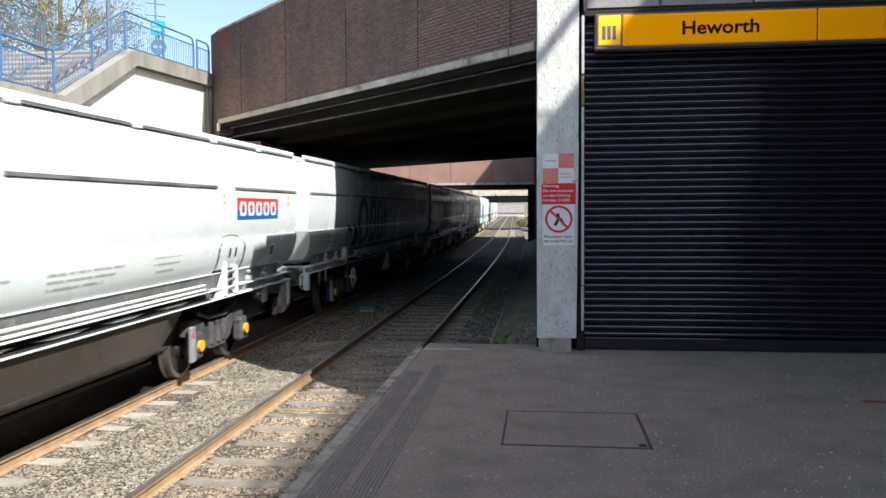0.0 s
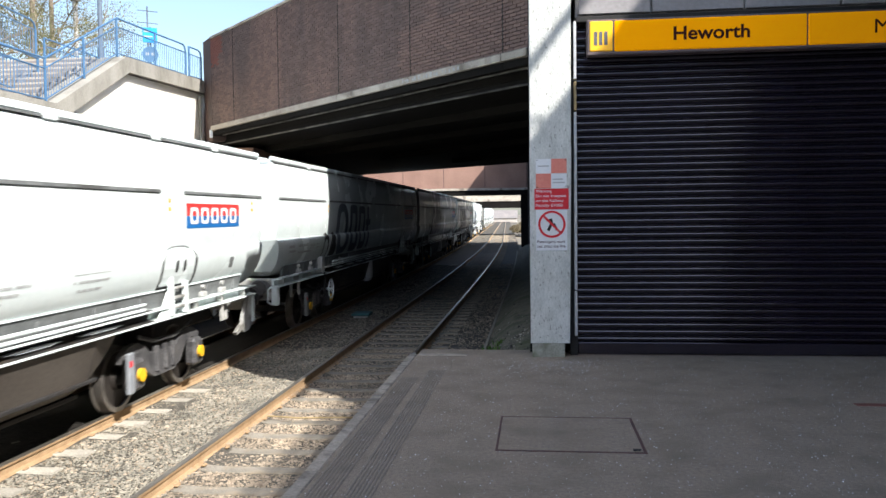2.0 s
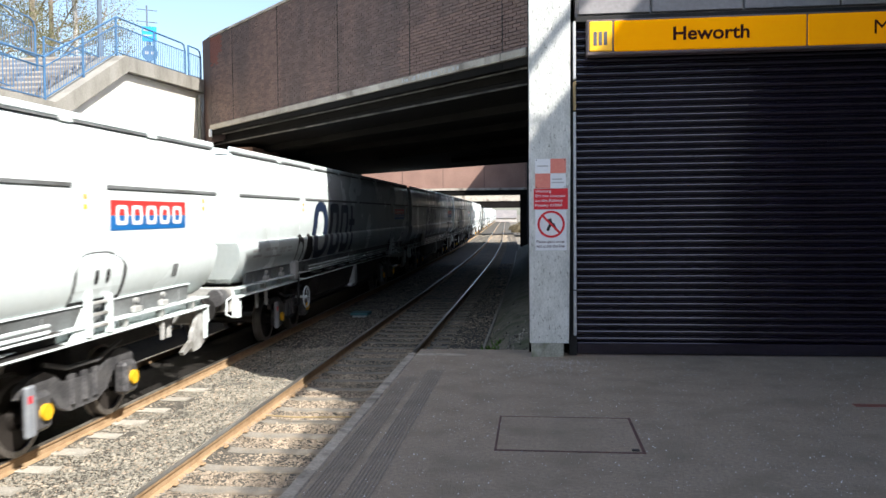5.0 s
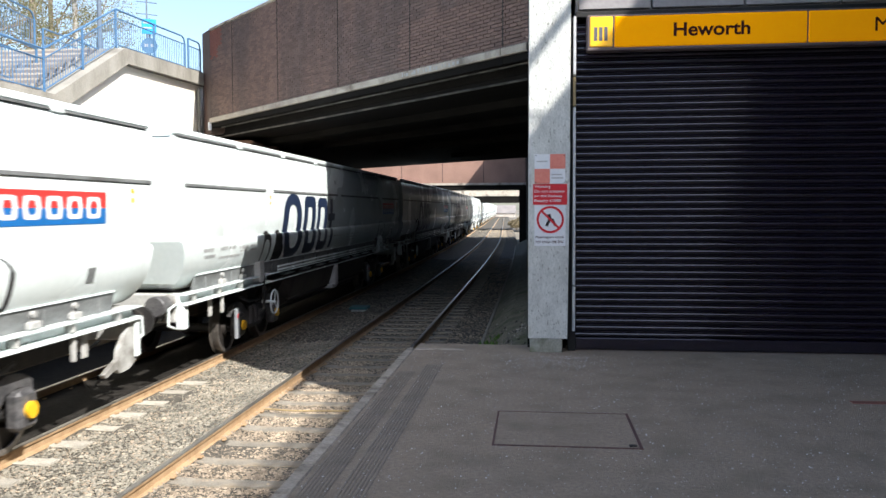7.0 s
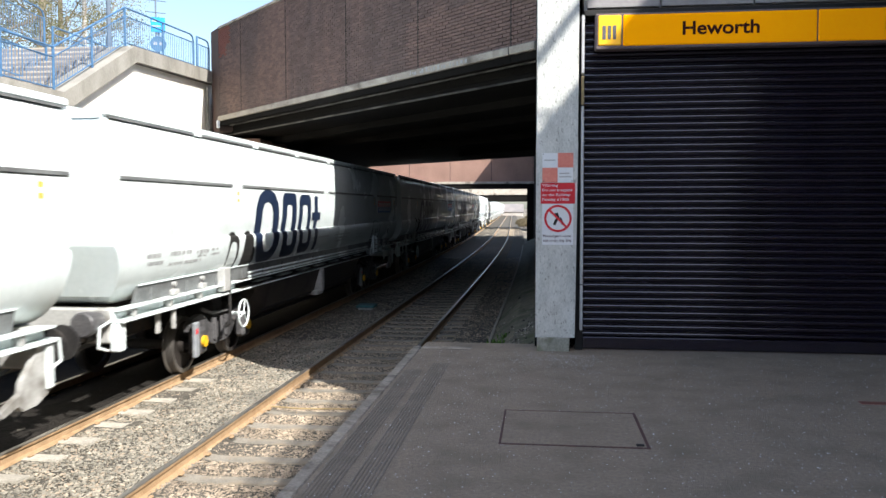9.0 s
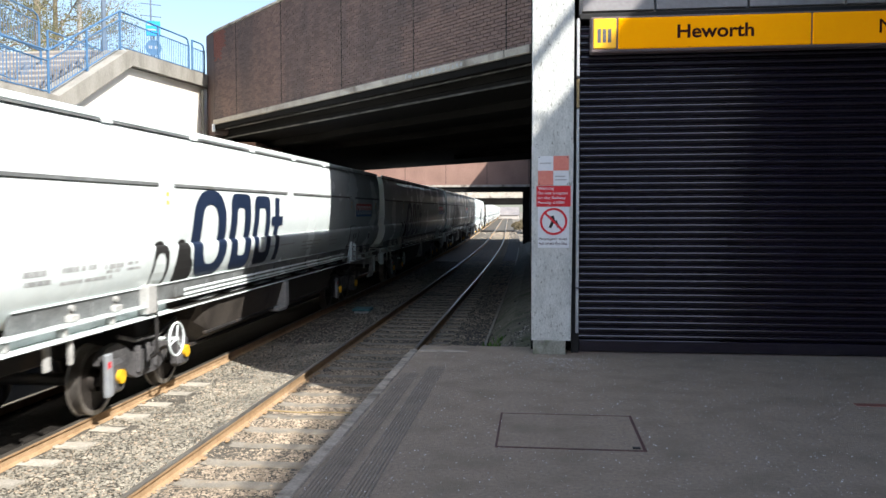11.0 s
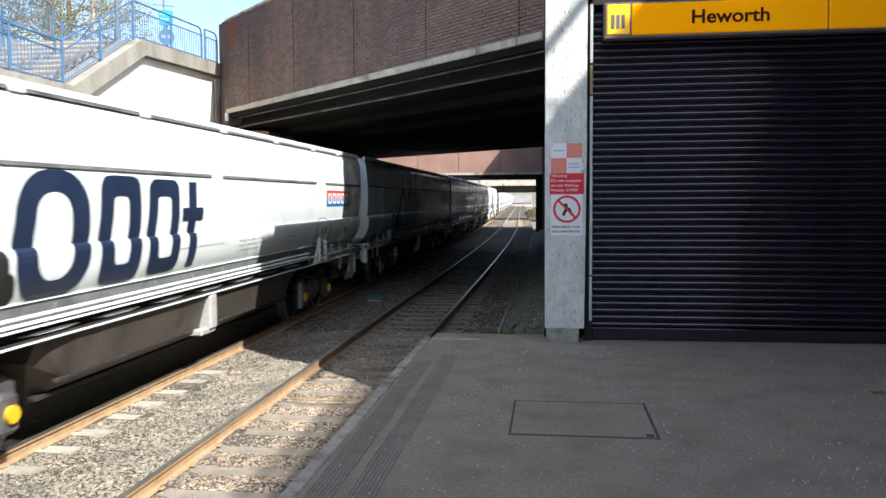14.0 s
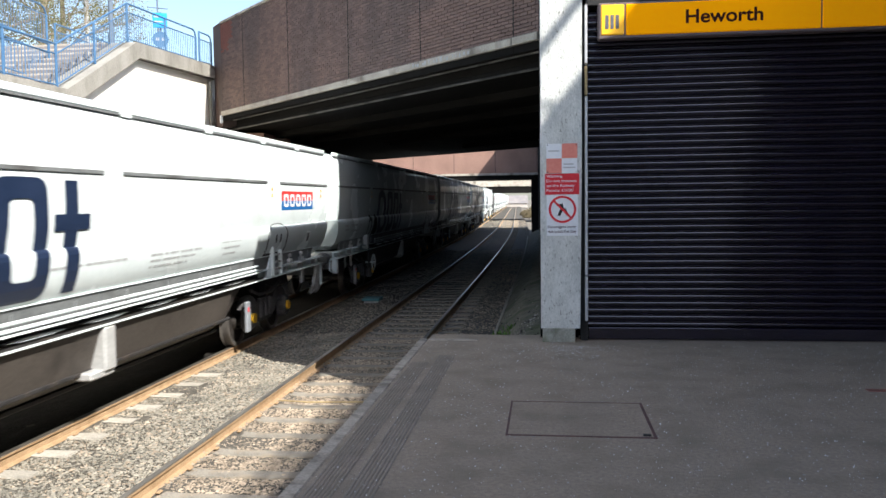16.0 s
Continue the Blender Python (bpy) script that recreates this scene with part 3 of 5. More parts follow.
def sign_board():
    s = thing("station_sign", "long yellow illuminated-style station name sign over the shutter", "sign")
    y = WALL_Y - 0.20
    part("case", cube(0.62, 9.0, y + 0.012, WALL_Y - 0.065, 3.62, 4.055, 0.02), SIGNCASE, s, "dull mauve-brown case")
    part("lower_lip", cube(0.63, 8.99, y - 0.015, y + 0.011, 3.625, 3.66, 0.008), SIGNCASE, s)
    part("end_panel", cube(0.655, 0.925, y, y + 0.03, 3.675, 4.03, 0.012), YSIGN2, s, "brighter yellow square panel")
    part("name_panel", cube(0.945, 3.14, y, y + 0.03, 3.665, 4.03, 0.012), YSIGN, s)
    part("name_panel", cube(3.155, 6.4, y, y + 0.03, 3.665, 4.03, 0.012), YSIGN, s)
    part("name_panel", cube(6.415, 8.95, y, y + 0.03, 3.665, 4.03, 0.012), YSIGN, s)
    bm = bmesh.new()
    for a, b in ((0.705, 0.745), (0.765, 0.805), (0.825, 0.865)):
        box(bm, a, b, y - 0.004, y + 0.002, 3.745, 3.905)
    part("emblem", bm, EMBLEM, s, "plain grey block emblem")
    fit_words("name_lettering", "Heworth", DARKTEXT, s, 1.63, 2.50, 3.775, 3.935, y - 0.002, "dark brown lettering Heworth", 0.022)
    fit_words("name_lettering", "Metro", DARKTEXT, s, 3.885, 4.5, 3.775, 3.935, y - 0.002, "dark brown lettering Metro", 0.0)


sign_board()


def warning_signs():
    y = 9.98
    a = thing("chequered_plate", "red and white chequered warning plate screwed to the column", "sign", "column signs")
    part("backing", cube(0.005, 0.375, y - 0.006, y, 2.055, 2.41), SIGNWHITE, a)
    part("red_square", cube(0.19, 0.375, y - 0.010, y - 0.0065, 2.235, 2.41), SIGNPINK, a)
    part("red_square", cube(0.005, 0.188, y - 0.010, y - 0.0065, 2.055, 2.233), SIGNPINK, a)
    for x0, x1, z in ((0.03, 0.16, 2.315), (0.21, 0.33, 2.155), (0.21, 0.35, 2.115)):
        part("illegible_line", cube(x0, x1, y - 0.008, y - 0.0062, z, z + 0.016), GREYTEXT, a)
    for x in (0.02, 0.36):
        for z in (2.07, 2.395):
            bm = bmesh.new()
            tube(bm, (x, y - 0.013, z), (x, y - 0.006, z), 0.007, 8)
            part("screw", bm, BLACK, a)
    b = thing("trespass_notice", "red enamel notice with white lettering", "sign", "column signs")
    part("plate", cube(-0.012, 0.398, y - 0.006, y, 1.80, 2.05, 0.002), SIGNRED, b)
    for i, (t, w) in enumerate((("Warning", 0.19), ("Do not trespass", 0.36), ("on the Railway", 0.335), ("Penalty \u00a31000", 0.32))):
        z = 1.995 - i * 0.057
        fit_words("lettering", t, SIGNWHITE, b, 0.005, 0.005 + w, z, z + 0.042, y - 0.007, "white lettering " + t)
    c = thing("prohibition_notice", "white notice with a red ring and diagonal bar", "sign", "column signs")
    part("plate", cube(0.005, 0.38, y - 0.006, y, 1.30, 1.795, 0.002), SIGNWHITE, c)
    cx, cz = 0.195, 1.62
    bm = bmesh.new()
    n = 40
    ring = [[bm.verts.new((cx + r * math.cos(2 * math.pi * i / n), yy, cz + r * math.sin(2 * math.pi * i / n))) for i in range(n)] for r, yy in ((0.165, y - 0.0065), (0.165, y - 0.010), (0.138, y - 0.010), (0.138, y - 0.0065))]
    for a_, b_ in zip(ring, ring[1:] + ring[:1]):
        for i in range(n):
            k = (i + 1) % n
            bm.faces.new((a_[i], a_[k], b_[k], b_[i]))
    part("ring", bm, SIGNRED, c, "red ring")
    m = Matrix.Translation((cx, 0, cz)) @ Matrix.Rotation(radians(45), 4, "Y")
    part("diagonal_bar", cube(-0.14, 0.14, y - 0.0125, y - 0.0105, -0.013, 0.013, 0, m), SIGNRED, c)
    for x0, x1, z0, z1, rot in ((-0.02, 0.02, 0.0, 0.07, -15), (-0.025, 0.01, -0.09, 0.0, 25), (0.01, 0.04, -0.09, 0.0, -25)):
        mm = Matrix.Translation((cx, 0, cz)) @ Matrix.Rotation(radians(rot), 4, "Y")
        part("symbol_block", cube(x0, x1, y - 0.0095, y - 0.0065, z0, z1, 0, mm), BLACK, c, "plain dark symbol block")
    fit_words("lettering", "Passengers must", DARKTEXT, c, 0.02, 0.355, 1.385, 1.425, y - 0.007, "small lettering")
    fit_words("lettering", "not cross the line", DARKTEXT, c, 0.02, 0.355, 1.335, 1.375, y - 0.007, "small lettering")


warning_signs()


# ---- tall unseen block added behind the viewer, whose roof edge shades the platform ----
def station_block():
    c = thing("station_block", "tall unseen block along the platform, added to cast its shade", "building", kind="structure")
    # two wall heights set the shadow edges on column and ballast
    part("long_wall", cube(7.0, 7.5, 3.9, 9.4, 0.0, 11.46), MORTAR, c, "unseen wall, coloured dark to cut bounced light")
    part("long_wall", cube(7.0, 7.5, -40, 3.897, 0.0, 11.04), MORTAR, c, "unseen wall, coloured dark to cut bounced light")
    part("flat_roof", cube(7.5, 16, 3.9, 9.4, 11.2, 11.46), SOOT_SHADE, c)
    part("flat_roof", cube(7.5, 16, -40, 3.897, 10.8, 11.04), SOOT_SHADE, c)
    # slab out of view, added to keep skylight off the shutter
    part("entrance_canopy", cube(3.3, 7.0, 6.4, 10.05, 5.2, 5.4), SOOT_SHADE, c, "unseen dark slab added to darken the shutter's right side")
    # wall added behind the viewer so the shutter mirrors less sky
    part("end_wall", cube(-1.4, 16, -20.5, -20, 0.0, 8.0), BRICK2, c, "unseen plain brick wall added to dim the shutter's reflections")
    # unseen bar added to cast the dark stripe on the column
    part("gutter_rail", cube(6.25, 6.34, 3.9, 9.4, 11.40, 11.50), POLE, c)
    for y in (4.2, 6.6, 9.0):
        part("rail_bracket", cube(6.34, 7.0, y, y + 0.05, 11.42, 11.47), POLE, c)
    # unseen rail on the lower roof, added to dapple the shadow's edge
    for z in (11.24, 11.42):
        part("roof_rail", cube(7.05, 7.10, -12, 3.8, z, z + 0.05), POLE, c)
    for k in range(32):
        y = -12 + 0.5 * k
        part("roof_rail_post", cube(7.05, 7.10, y, y + 0.05, 11.04, 11.24), POLE, c)


station_block()


# ---- road bridge over the line ----
A, B = Vector((-0.11, 15.90)), Vector((-11.21, 27.59))
BD = (B - A).normalized()
BN = Vector((-BD.y, BD.x)) * -1        # into the deck
if BN.y < 0:
    BN = -BN
SOFFIT, TOP = 4.78, 8.04


def along(s, into=0.0):
    p = A + BD * s + BN * into
    return (p.x, p.y)


def face_matrix():
    """Local x along the face, y into the deck, z up."""
    m = Matrix.Identity(4)
    m.col[0][:3] = (BD.x, BD.y, 0)
    m.col[1][:3] = (BN.x, BN.y, 0)
    m.col[2][:3] = (0, 0, 1)
    m.col[3][:3] = (A.x, A.y, 0)
    return m


BM_ = face_matrix()
BLEN = (B - A).length


def bridge():
    b = thing("road_bridge", "broad skewed road bridge with dark brick parapets", "bridge", kind="structure")
    # deck, beams and ledge undersides have the underbridge shade in their colour
    bm = bmesh.new()
    prism(bm, [along(0, 0.5), along(BLEN + 6, 0.5), (-19.1, 58.6), (-0.7, 42.2), (0.2, 41.4)], SOFFIT - 0.42, SOFFIT + 0.9)
    part("deck", bm, SOOT_SHADE, b, "sooty concrete deck, darkened further for shade")
    # rear parapet, out of view, added to lengthen the bridge's shadow
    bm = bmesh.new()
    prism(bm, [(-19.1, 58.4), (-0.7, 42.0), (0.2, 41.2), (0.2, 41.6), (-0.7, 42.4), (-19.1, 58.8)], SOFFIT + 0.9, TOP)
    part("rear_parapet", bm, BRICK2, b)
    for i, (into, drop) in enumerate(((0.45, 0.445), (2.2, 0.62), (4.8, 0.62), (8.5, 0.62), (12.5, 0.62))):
        part("beam", cube(0.0, BLEN + 2.5, into, into + 0.5, SOFFIT - drop, SOFFIT - 0.30, 0.02, BM_), SOOT_SHADE, b, "sooty cross beam, darkened further for shade")
        if i == 0:
            part("beam_flange", cube(0.1, BLEN + 1.5, into - 0.06, into - 0.003, SOFFIT - drop - 0.02, SOFFIT - drop + 0.025, 0.006, BM_), FLANGE, b, "dusty grey lower flange")
    part("cable_conduit", cube(0.1, BLEN - 0.6, 0.12, 0.16, SOFFIT - 0.205, SOFFIT - 0.165, 0.01, BM_), FLANGE, b, "grey conduit under the ledge")
    part("parapet_core", cube(0, BLEN, 0.05, 0.5, SOFFIT + 0.02, TOP - 0.08, 0, BM_), MORTAR, b)
    seams = [0.75, 3.98, 7.28, 10.85, 14.2, BLEN]
    for s0, s1 in zip(seams, seams[1:]):
        part("ledge_block", cube(s0 + 0.008, s1 - 0.008, -0.07, 0.40, SOFFIT, SOFFIT + 0.16, 0.015, BM_), LEDGE, b, "weathered concrete ledge block")
        part("coping_block", cube(s0 + 0.006, s1 - 0.006, -0.03, 0.55, TOP - 0.08, TOP, 0.012, BM_), LEDGE, b, "thin concrete coping")
        part("ledge_underside", cube(s0, s1, 0.0, 0.38, SOFFIT - 0.16, SOFFIT - 0.003, 0.01, BM_), SOOT_SHADE, b)
    part("ledge_underside", cube(0.0, 0.747, 0.0, 0.38, SOFFIT - 0.16, SOFFIT - 0.003, 0.01, BM_), SOOT_SHADE, b)
    part("ledge_block", cube(0.0, 0.74, -0.07, 0.40, SOFFIT, SOFFIT + 0.16, 0.015, BM_), LEDGE, b)
    rng = random.Random(21)
    for i in range(16):
        q = 2.1 + 0.14 * i + rng.uniform(-0.04, 0.04)
        part("illegible_mark", cube(q, q + rng.uniform(0.03, 0.09), -0.0735, -0.0705, SOFFIT + rng.uniform(0.02, 0.05), SOFFIT + rng.uniform(0.08, 0.14), 0, BM_), STENCIL, b)
    # movement joints
    for s0 in seams[:-1]:
        part("joint", cube(s0 - 0.012, s0 + 0.012, -0.006, 0.06, SOFFIT + 0.16, TOP - 0.08, 0, BM_), BLACK, b)
    # return wall at the far end
    bm = bmesh.new()
    prism(bm, [along(BLEN + 0.004, 0), along(BLEN + 0.95, 0.10), along(BLEN + 0.95, 0.7), along(BLEN + 0.004, 0.55)], SOFFIT - 0.35, TOP - 0.02)
    part("return_wall", bm, BRICK, b, "dark brick return at the parapet's end")
    bm = bmesh.new()
    ex, ey = along(BLEN + 0.3, 0.75)
    prism(bm, [(ex - 0.5, ey), (ex, ey), (ex, 40), (ex - 2.4, 62), (ex - 2.9, 62), (ex - 0.5, 40)], -1.3, SOFFIT + 0.3)
    part("abutment", bm, SOOT_SHADE, b, "sooty abutment, darkened further for shade")
    bm = bmesh.new()
    prism(bm, [(ex + 0.004, ey - 0.1), (ex + 0.9, ey - 0.1), (ex + 0.9, ey + 3), (ex + 0.004, ey + 3)], -1.3, SOFFIT - 0.56)
    part("abutment_pier", bm, BRICK2, b, "brown abutment pier")
    part("drain_stub", cube(BLEN - 0.1, BLEN - 0.02, -0.12, -0.02, SOFFIT - 0.25, SOFFIT + 0.02, 0.01, BM_), SIGNWHITE, b, "white pipe stub")
    # brick facing in stretcher bond
    bl, bh, j = 0.215, 0.065, 0.010
    rows = int((TOP - 0.085 - (SOFFIT + 0.165)) / (bh + j))
    one = cube(0, bl, 0.0, 0.055, 0, bh, 0.003)
    me = bpy.data.meshes.new("brick")
    one.to_mesh(me)
    one.free()
    me.materials.append(BRICK_P)
    verts, faces = [], []
    red_v, red_f = [], []
    singles = 0
    rng = random.Random(5)
    for r in range(rows):
        z = SOFFIT + 0.165 + r * (bh + j)
        s = 0.0 - (bl + j) * (0.5 if r % 2 else 0)
        while s < BLEN:
            s0, s1 = max(s, 0.0), min(s + bl, BLEN)
            if s1 - s0 > 0.03:
                d = rng.uniform(-0.003, 0.004)
                if singles < 300 and r < 16 and s >= 0.0 and s1 < 4.6 and s1 - s0 > 0.2:
                    ob = new("brick", me)
                    ob.parent = b
                    ob.matrix_basis = BM_ @ pose(s0, d, z)
                    singles += 1
                else:
                    # bricks by the top far corner take the redder colour
                    red = s0 > BLEN - 1.15 and z > TOP - 1.25 + 0.3 * rng.random() and (s0 > BLEN - 0.55 - 0.3 * rng.random() or z > TOP - 0.75)
                    V, Fc = (red_v, red_f) if red else (verts, faces)
                    k = len(V)
                    for q in ((s0, d, z), (s1, d, z), (s1, d, z + bh), (s0, d, z + bh), (s0, 0.055, z), (s1, 0.055, z), (s1, 0.055, z + bh), (s0, 0.055, z + bh)):
                        V.append(tuple(BM_ @ Vector(q)))
                    for f in ((0, 1, 2, 3), (1, 5, 6, 2), (4, 0, 3, 7), (3, 2, 6, 7), (0, 4, 5, 1)):
                        Fc.append(tuple(k + i for i in f))
            s += bl + j
    for nm, V, Fc, m in (("brick_facing", verts, faces, BRICK), ("brick_repair", red_v, red_f, BRICK_RED)):
        me2 = bpy.data.meshes.new(nm)
        me2.from_pydata(V, [], Fc)
        me2.materials.append(m)
        ob = new(nm, me2)
        ob.parent = b
        tagged(ob, "dark brown brickwork" if nm == "brick_facing" else "patch of redder brickwork", kind="stuff")


bridge()


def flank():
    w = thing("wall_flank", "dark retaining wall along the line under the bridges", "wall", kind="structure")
    # lower wall coloured near-black for the shade under the deck
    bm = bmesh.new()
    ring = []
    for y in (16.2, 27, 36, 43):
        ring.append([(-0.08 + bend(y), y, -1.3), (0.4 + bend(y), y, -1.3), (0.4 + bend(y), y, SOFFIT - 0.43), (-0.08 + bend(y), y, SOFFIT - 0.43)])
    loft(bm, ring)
    part("lower_wall", bm, SOOT_SHADE, w)
    # tall wall added to shade the line and the second bridge
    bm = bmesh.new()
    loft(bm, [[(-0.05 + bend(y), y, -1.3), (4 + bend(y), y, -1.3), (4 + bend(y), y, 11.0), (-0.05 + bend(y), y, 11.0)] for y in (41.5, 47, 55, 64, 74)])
    part("tall_wall", bm, SOOT_SHADE, w, "tall wall added to shade the line, coloured near-black")


flank()


def far_bridges():
    b = thing("second_bridge", "second bridge with a reddish brick parapet", "bridge", kind="structure")
    part("parapet", cube(-22, 3, 75, 75.4, 4.15, 6.9), BRICK2, b, "reddish brick parapet")
    for x in (-16, -12.2, -8.4, -4.6, -0.8):
        part("joint", cube(x - 0.02, x + 0.02, 74.985, 75.05, 4.2, 6.8), BLACK, b)
    part("ledge", cube(-22, 3, 74.9, 75.5, 3.95, 4.147), LEDGE, b)
    part("deck", cube(-22, 3, 75.02, 79, 3.55, 3.947), SOOT_SHADE, b)
    part("abutment", cube(-1.35, 3, 75.4, 79, -1.3, 3.55), SOOT_SHADE, b)
    part("abutment", cube(-16, -11.5, 75.4, 79, -1.3, 3.55), SOOT_SHADE, b)
    c = thing("third_bridge", "pale concrete bridge further along the line", "bridge", kind="structure")
    part("parapet", cube(-26, 6, 108, 108.4, 3.72, 5.6), LEDGE, c)
    part("ledge", cube(-26, 6, 107.9, 108.4, 3.45, 3.716), LEDGE, c)
    part("deck", cube(-26, 6, 108.0, 116, 2.6, 3.447), SOOT_SHADE, c)
    part("abutment", cube(-1.9, 6, 108.5, 116, -1.3, 2.6), SOOT_SHADE, c)
    part("abutment", cube(-22, -13.0, 108.5, 116, -1.3, 2.6), SOOT_SHADE, c)


far_bridges()


def teal_cover():
    t = thing("cable_box", "low teal equipment cover beside the track", "equipment cover")
    part("lid", cube(-5.15, -4.65, 22.3, 22.85, -1.05, -0.98, 0.01), TEAL, t)
    part("body", cube(-5.10, -4.70, 22.35, 22.8, -1.25, -1.052), CONC, t)
    c = thing("conduit", "thin buff cable conduit across the ballast", "conduit")
    bm = bmesh.new()
    path_tube(bm, [(-3.75, 10.95, -1.03), (-3.3, 10.85, -1.025), (-2.6, 10.9, -1.02), (-2.0, 10.95, -1.05)], 0.012, 6)
    part("pipe", bm, DULLYELLOW, c)


teal_cover()


# ---- opposite side: wing wall, stairs, railings ----
WX = -10.88
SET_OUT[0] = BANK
TOPY, TOPZ = 20.7, 6.03


def railing_panel(parent, p, q, height, gap=0.12, post_ends=(True, True), rad=0.026, hoop=False):
    """Posts, two rails and balusters from p to q, both at foot level."""
    p, q = Vector(p), Vector(q)
    up = Vector((0, 0, height))
    bm = bmesh.new()
    if hoop:
        e = (q - p).normalized()
        path_tube(bm, [p + up, q + up - e * 0.22, q + up - e * 0.08 - Vector((0, 0, 0.05)), q + up - Vector((0, 0, 0.2)), q + up - Vector((0, 0, 0.4))], rad, 8)
    else:
        tube(bm, p + up, q + up, rad, 8)
    part("top_rail", bm, BLUE, parent)
    bm = bmesh.new()
    u2 = Vector((0, 0, height * 0.78))
    tube(bm, p + u2, q + u2, rad * 0.7, 6)
    part("middle_rail", bm, BLUE, parent)
    bm = bmesh.new()
    lo = Vector((0, 0, 0.10))
    tube(bm, p + lo, q + lo, rad * 0.7, 6)
    part("bottom_rail", bm, BLUE, parent)
    for o, on in ((p, post_ends[0]), (q, post_ends[1])):
        if on:
            bm = bmesh.new()
            tube(bm, o, o + (up * 0.8 if hoop and o == q else up), rad * 1.3, 8)
            part("post", bm, BLUE, parent)
    d = q - p
    n = int(d.length / gap)
    for i in range(1, n):
        o = p + d * (i / n)
        bm = bmesh.new()
        tube(bm, o + lo, o + u2, 0.009, 4)
        part("baluster", bm, BLUE, parent)


def wing():
    w = thing("wall_wing", "white painted retaining wall under a stair", "wall", kind="structure")
    slope = 0.51
    yb, zb = 9.0, TOPZ - (TOPY - 9.0) * slope
    yl = 17.44
    zl = TOPZ - (TOPY - yl) * slope
    bm = bmesh.new()
    # white wall under the coping
    pts = [(yb, -1.3), (27.6, -1.3), (27.6, 5.86), (TOPY + 0.15, 5.62), (yl + 0.1, zl - 0.42), (yb, zl - 0.42)]
    loft(bm, [[(x, y, z) for y, z in pts] for x in (WX - 0.02, WX - 0.5)])
    part("panel", bm, WHITEWALL, w)
    bm = bmesh.new()
    pts = [(yb, zl), (yl, zl), (TOPY, TOPZ), (27.6, 6.28), (27.6, 5.88), (TOPY + 0.15, 5.64), (yl + 0.1, zl - 0.40), (yb, zl - 0.40)]
    loft(bm, [[(x, y, z) for y, z in pts] for x in (WX + 0.16, WX - 0.55)])
    part("coping", bm, CONC_L, w, "thick concrete coping along the stair edge")
    part("lower_run", cube(WX - 0.5, WX - 0.02, -40, yb - 0.003, -1.3, 2.6), WHITEWALL, w)
    part("down_pipe", cube(WX + 0.02, WX + 0.10, 25.6, 25.68, -1, 5.7, 0.01), CONC_L, w)
    # stair flight
    s = thing("stairs", "pale concrete outdoor stairs with blue rails", "stairs", kind="structure")
    n = 32
    for i in range(n):
        y0 = yb + (TOPY - yb) * i / n
        z = zb + (TOPZ - zb) * (i + 1) / n - 0.05
        part("step", cube(WX - 3.4, WX - 0.56, y0, y0 + (TOPY - yb) / n + 0.02, z - 0.35, z, 0.01), LEDGE, s)
        part("riser", cube(WX - 3.38, WX - 0.58, y0 - 0.012, y0 - 0.001, z - 0.19, z - 0.05), FARROOF, s, "darker riser")
    part("landing", cube(WX - 9, WX - 0.56, TOPY + 0.03, 30, TOPZ - 0.4, TOPZ - 0.06), CONC_L, s)
    part("side_wall", cube(WX - 3.75, WX - 3.42, yb, TOPY - 0.5, -1.3, 3.6), CONC_L, s)
    # upper flight, further back
    for i in range(14):
        y0 = 23.5 - i * 0.32
        z = TOPZ + 0.16 * (i + 1) - 0.06
        part("step", cube(WX - 9, WX - 6.0, y0 - 0.34, y0, z - 0.5, z, 0.01), CONC_L, s)
    part("string_wall", cube(WX - 5.98, WX - 5.7, 18.5, 23.6, 3.0, TOPZ + 0.75), CONC_L, s)
    r = thing("stair_railing", "blue tubular railing with balusters on the coping", "railing", "blue railings")
    x = WX - 0.1
    for a, b in ((13.6, 15.6), (15.6, yl), (yl, 19.06), (19.06, TOPY)):
        railing_panel(r, (x, a, max(zl, zb + (a - yb) * slope)), (x, b, max(zl, zb + (b - yb) * slope)), 1.02, post_ends=(True, False))
    railing_panel(r, (x, TOPY, TOPZ), (x, 22.9, TOPZ + 0.08), 1.02)
    railing_panel(r, (x, 22.9, TOPZ + 0.08), (x, 25.0, TOPZ + 0.16), 1.02, post_ends=(False, True), hoop=True)
    railing_panel(r, (x, 25.25, TOPZ + 0.17), (x, 26.2, TOPZ + 0.2), 1.02, hoop=True)
    r2 = thing("stair_railing", "blue railing on the inner side of the stairs", "railing", "blue railings")
    x2 = WX - 3.5
    for a, b in ((11.5, 14.6), (14.6, 17.7), (17.7, 20.2)):
        railing_panel(r2, (x2, a, zb + (a - yb) * slope), (x2, b, zb + (b - yb) * slope), 1.02, post_ends=(True, b > 20))
    r3 = thing("stair_railing", "blue railing round the upper flight", "railing", "blue railings")
    railing_panel(r3, (-14.1, 19.0, 6.45), (-14.1, 22.0, 6.28), 1.1, hoop=True)
    railing_panel(r3, (-14.1, 22.4, 6.0), (-14.1, 26.0, 6.0), 1.0)
    railing_panel(r3, (-12.4, 15.0, 5.0), (-12.4, 19.4, 4.75), 1.05)
    # wall backing of the opposite platform
    o = thing("opposite_platform", "opposite platform of worn concrete", "platform", kind="structure")
    part("deck", cube(WX - 0.0, -8.2, -40, 25.0, -1.3, 0.0), ASPHALT, o)


wing()


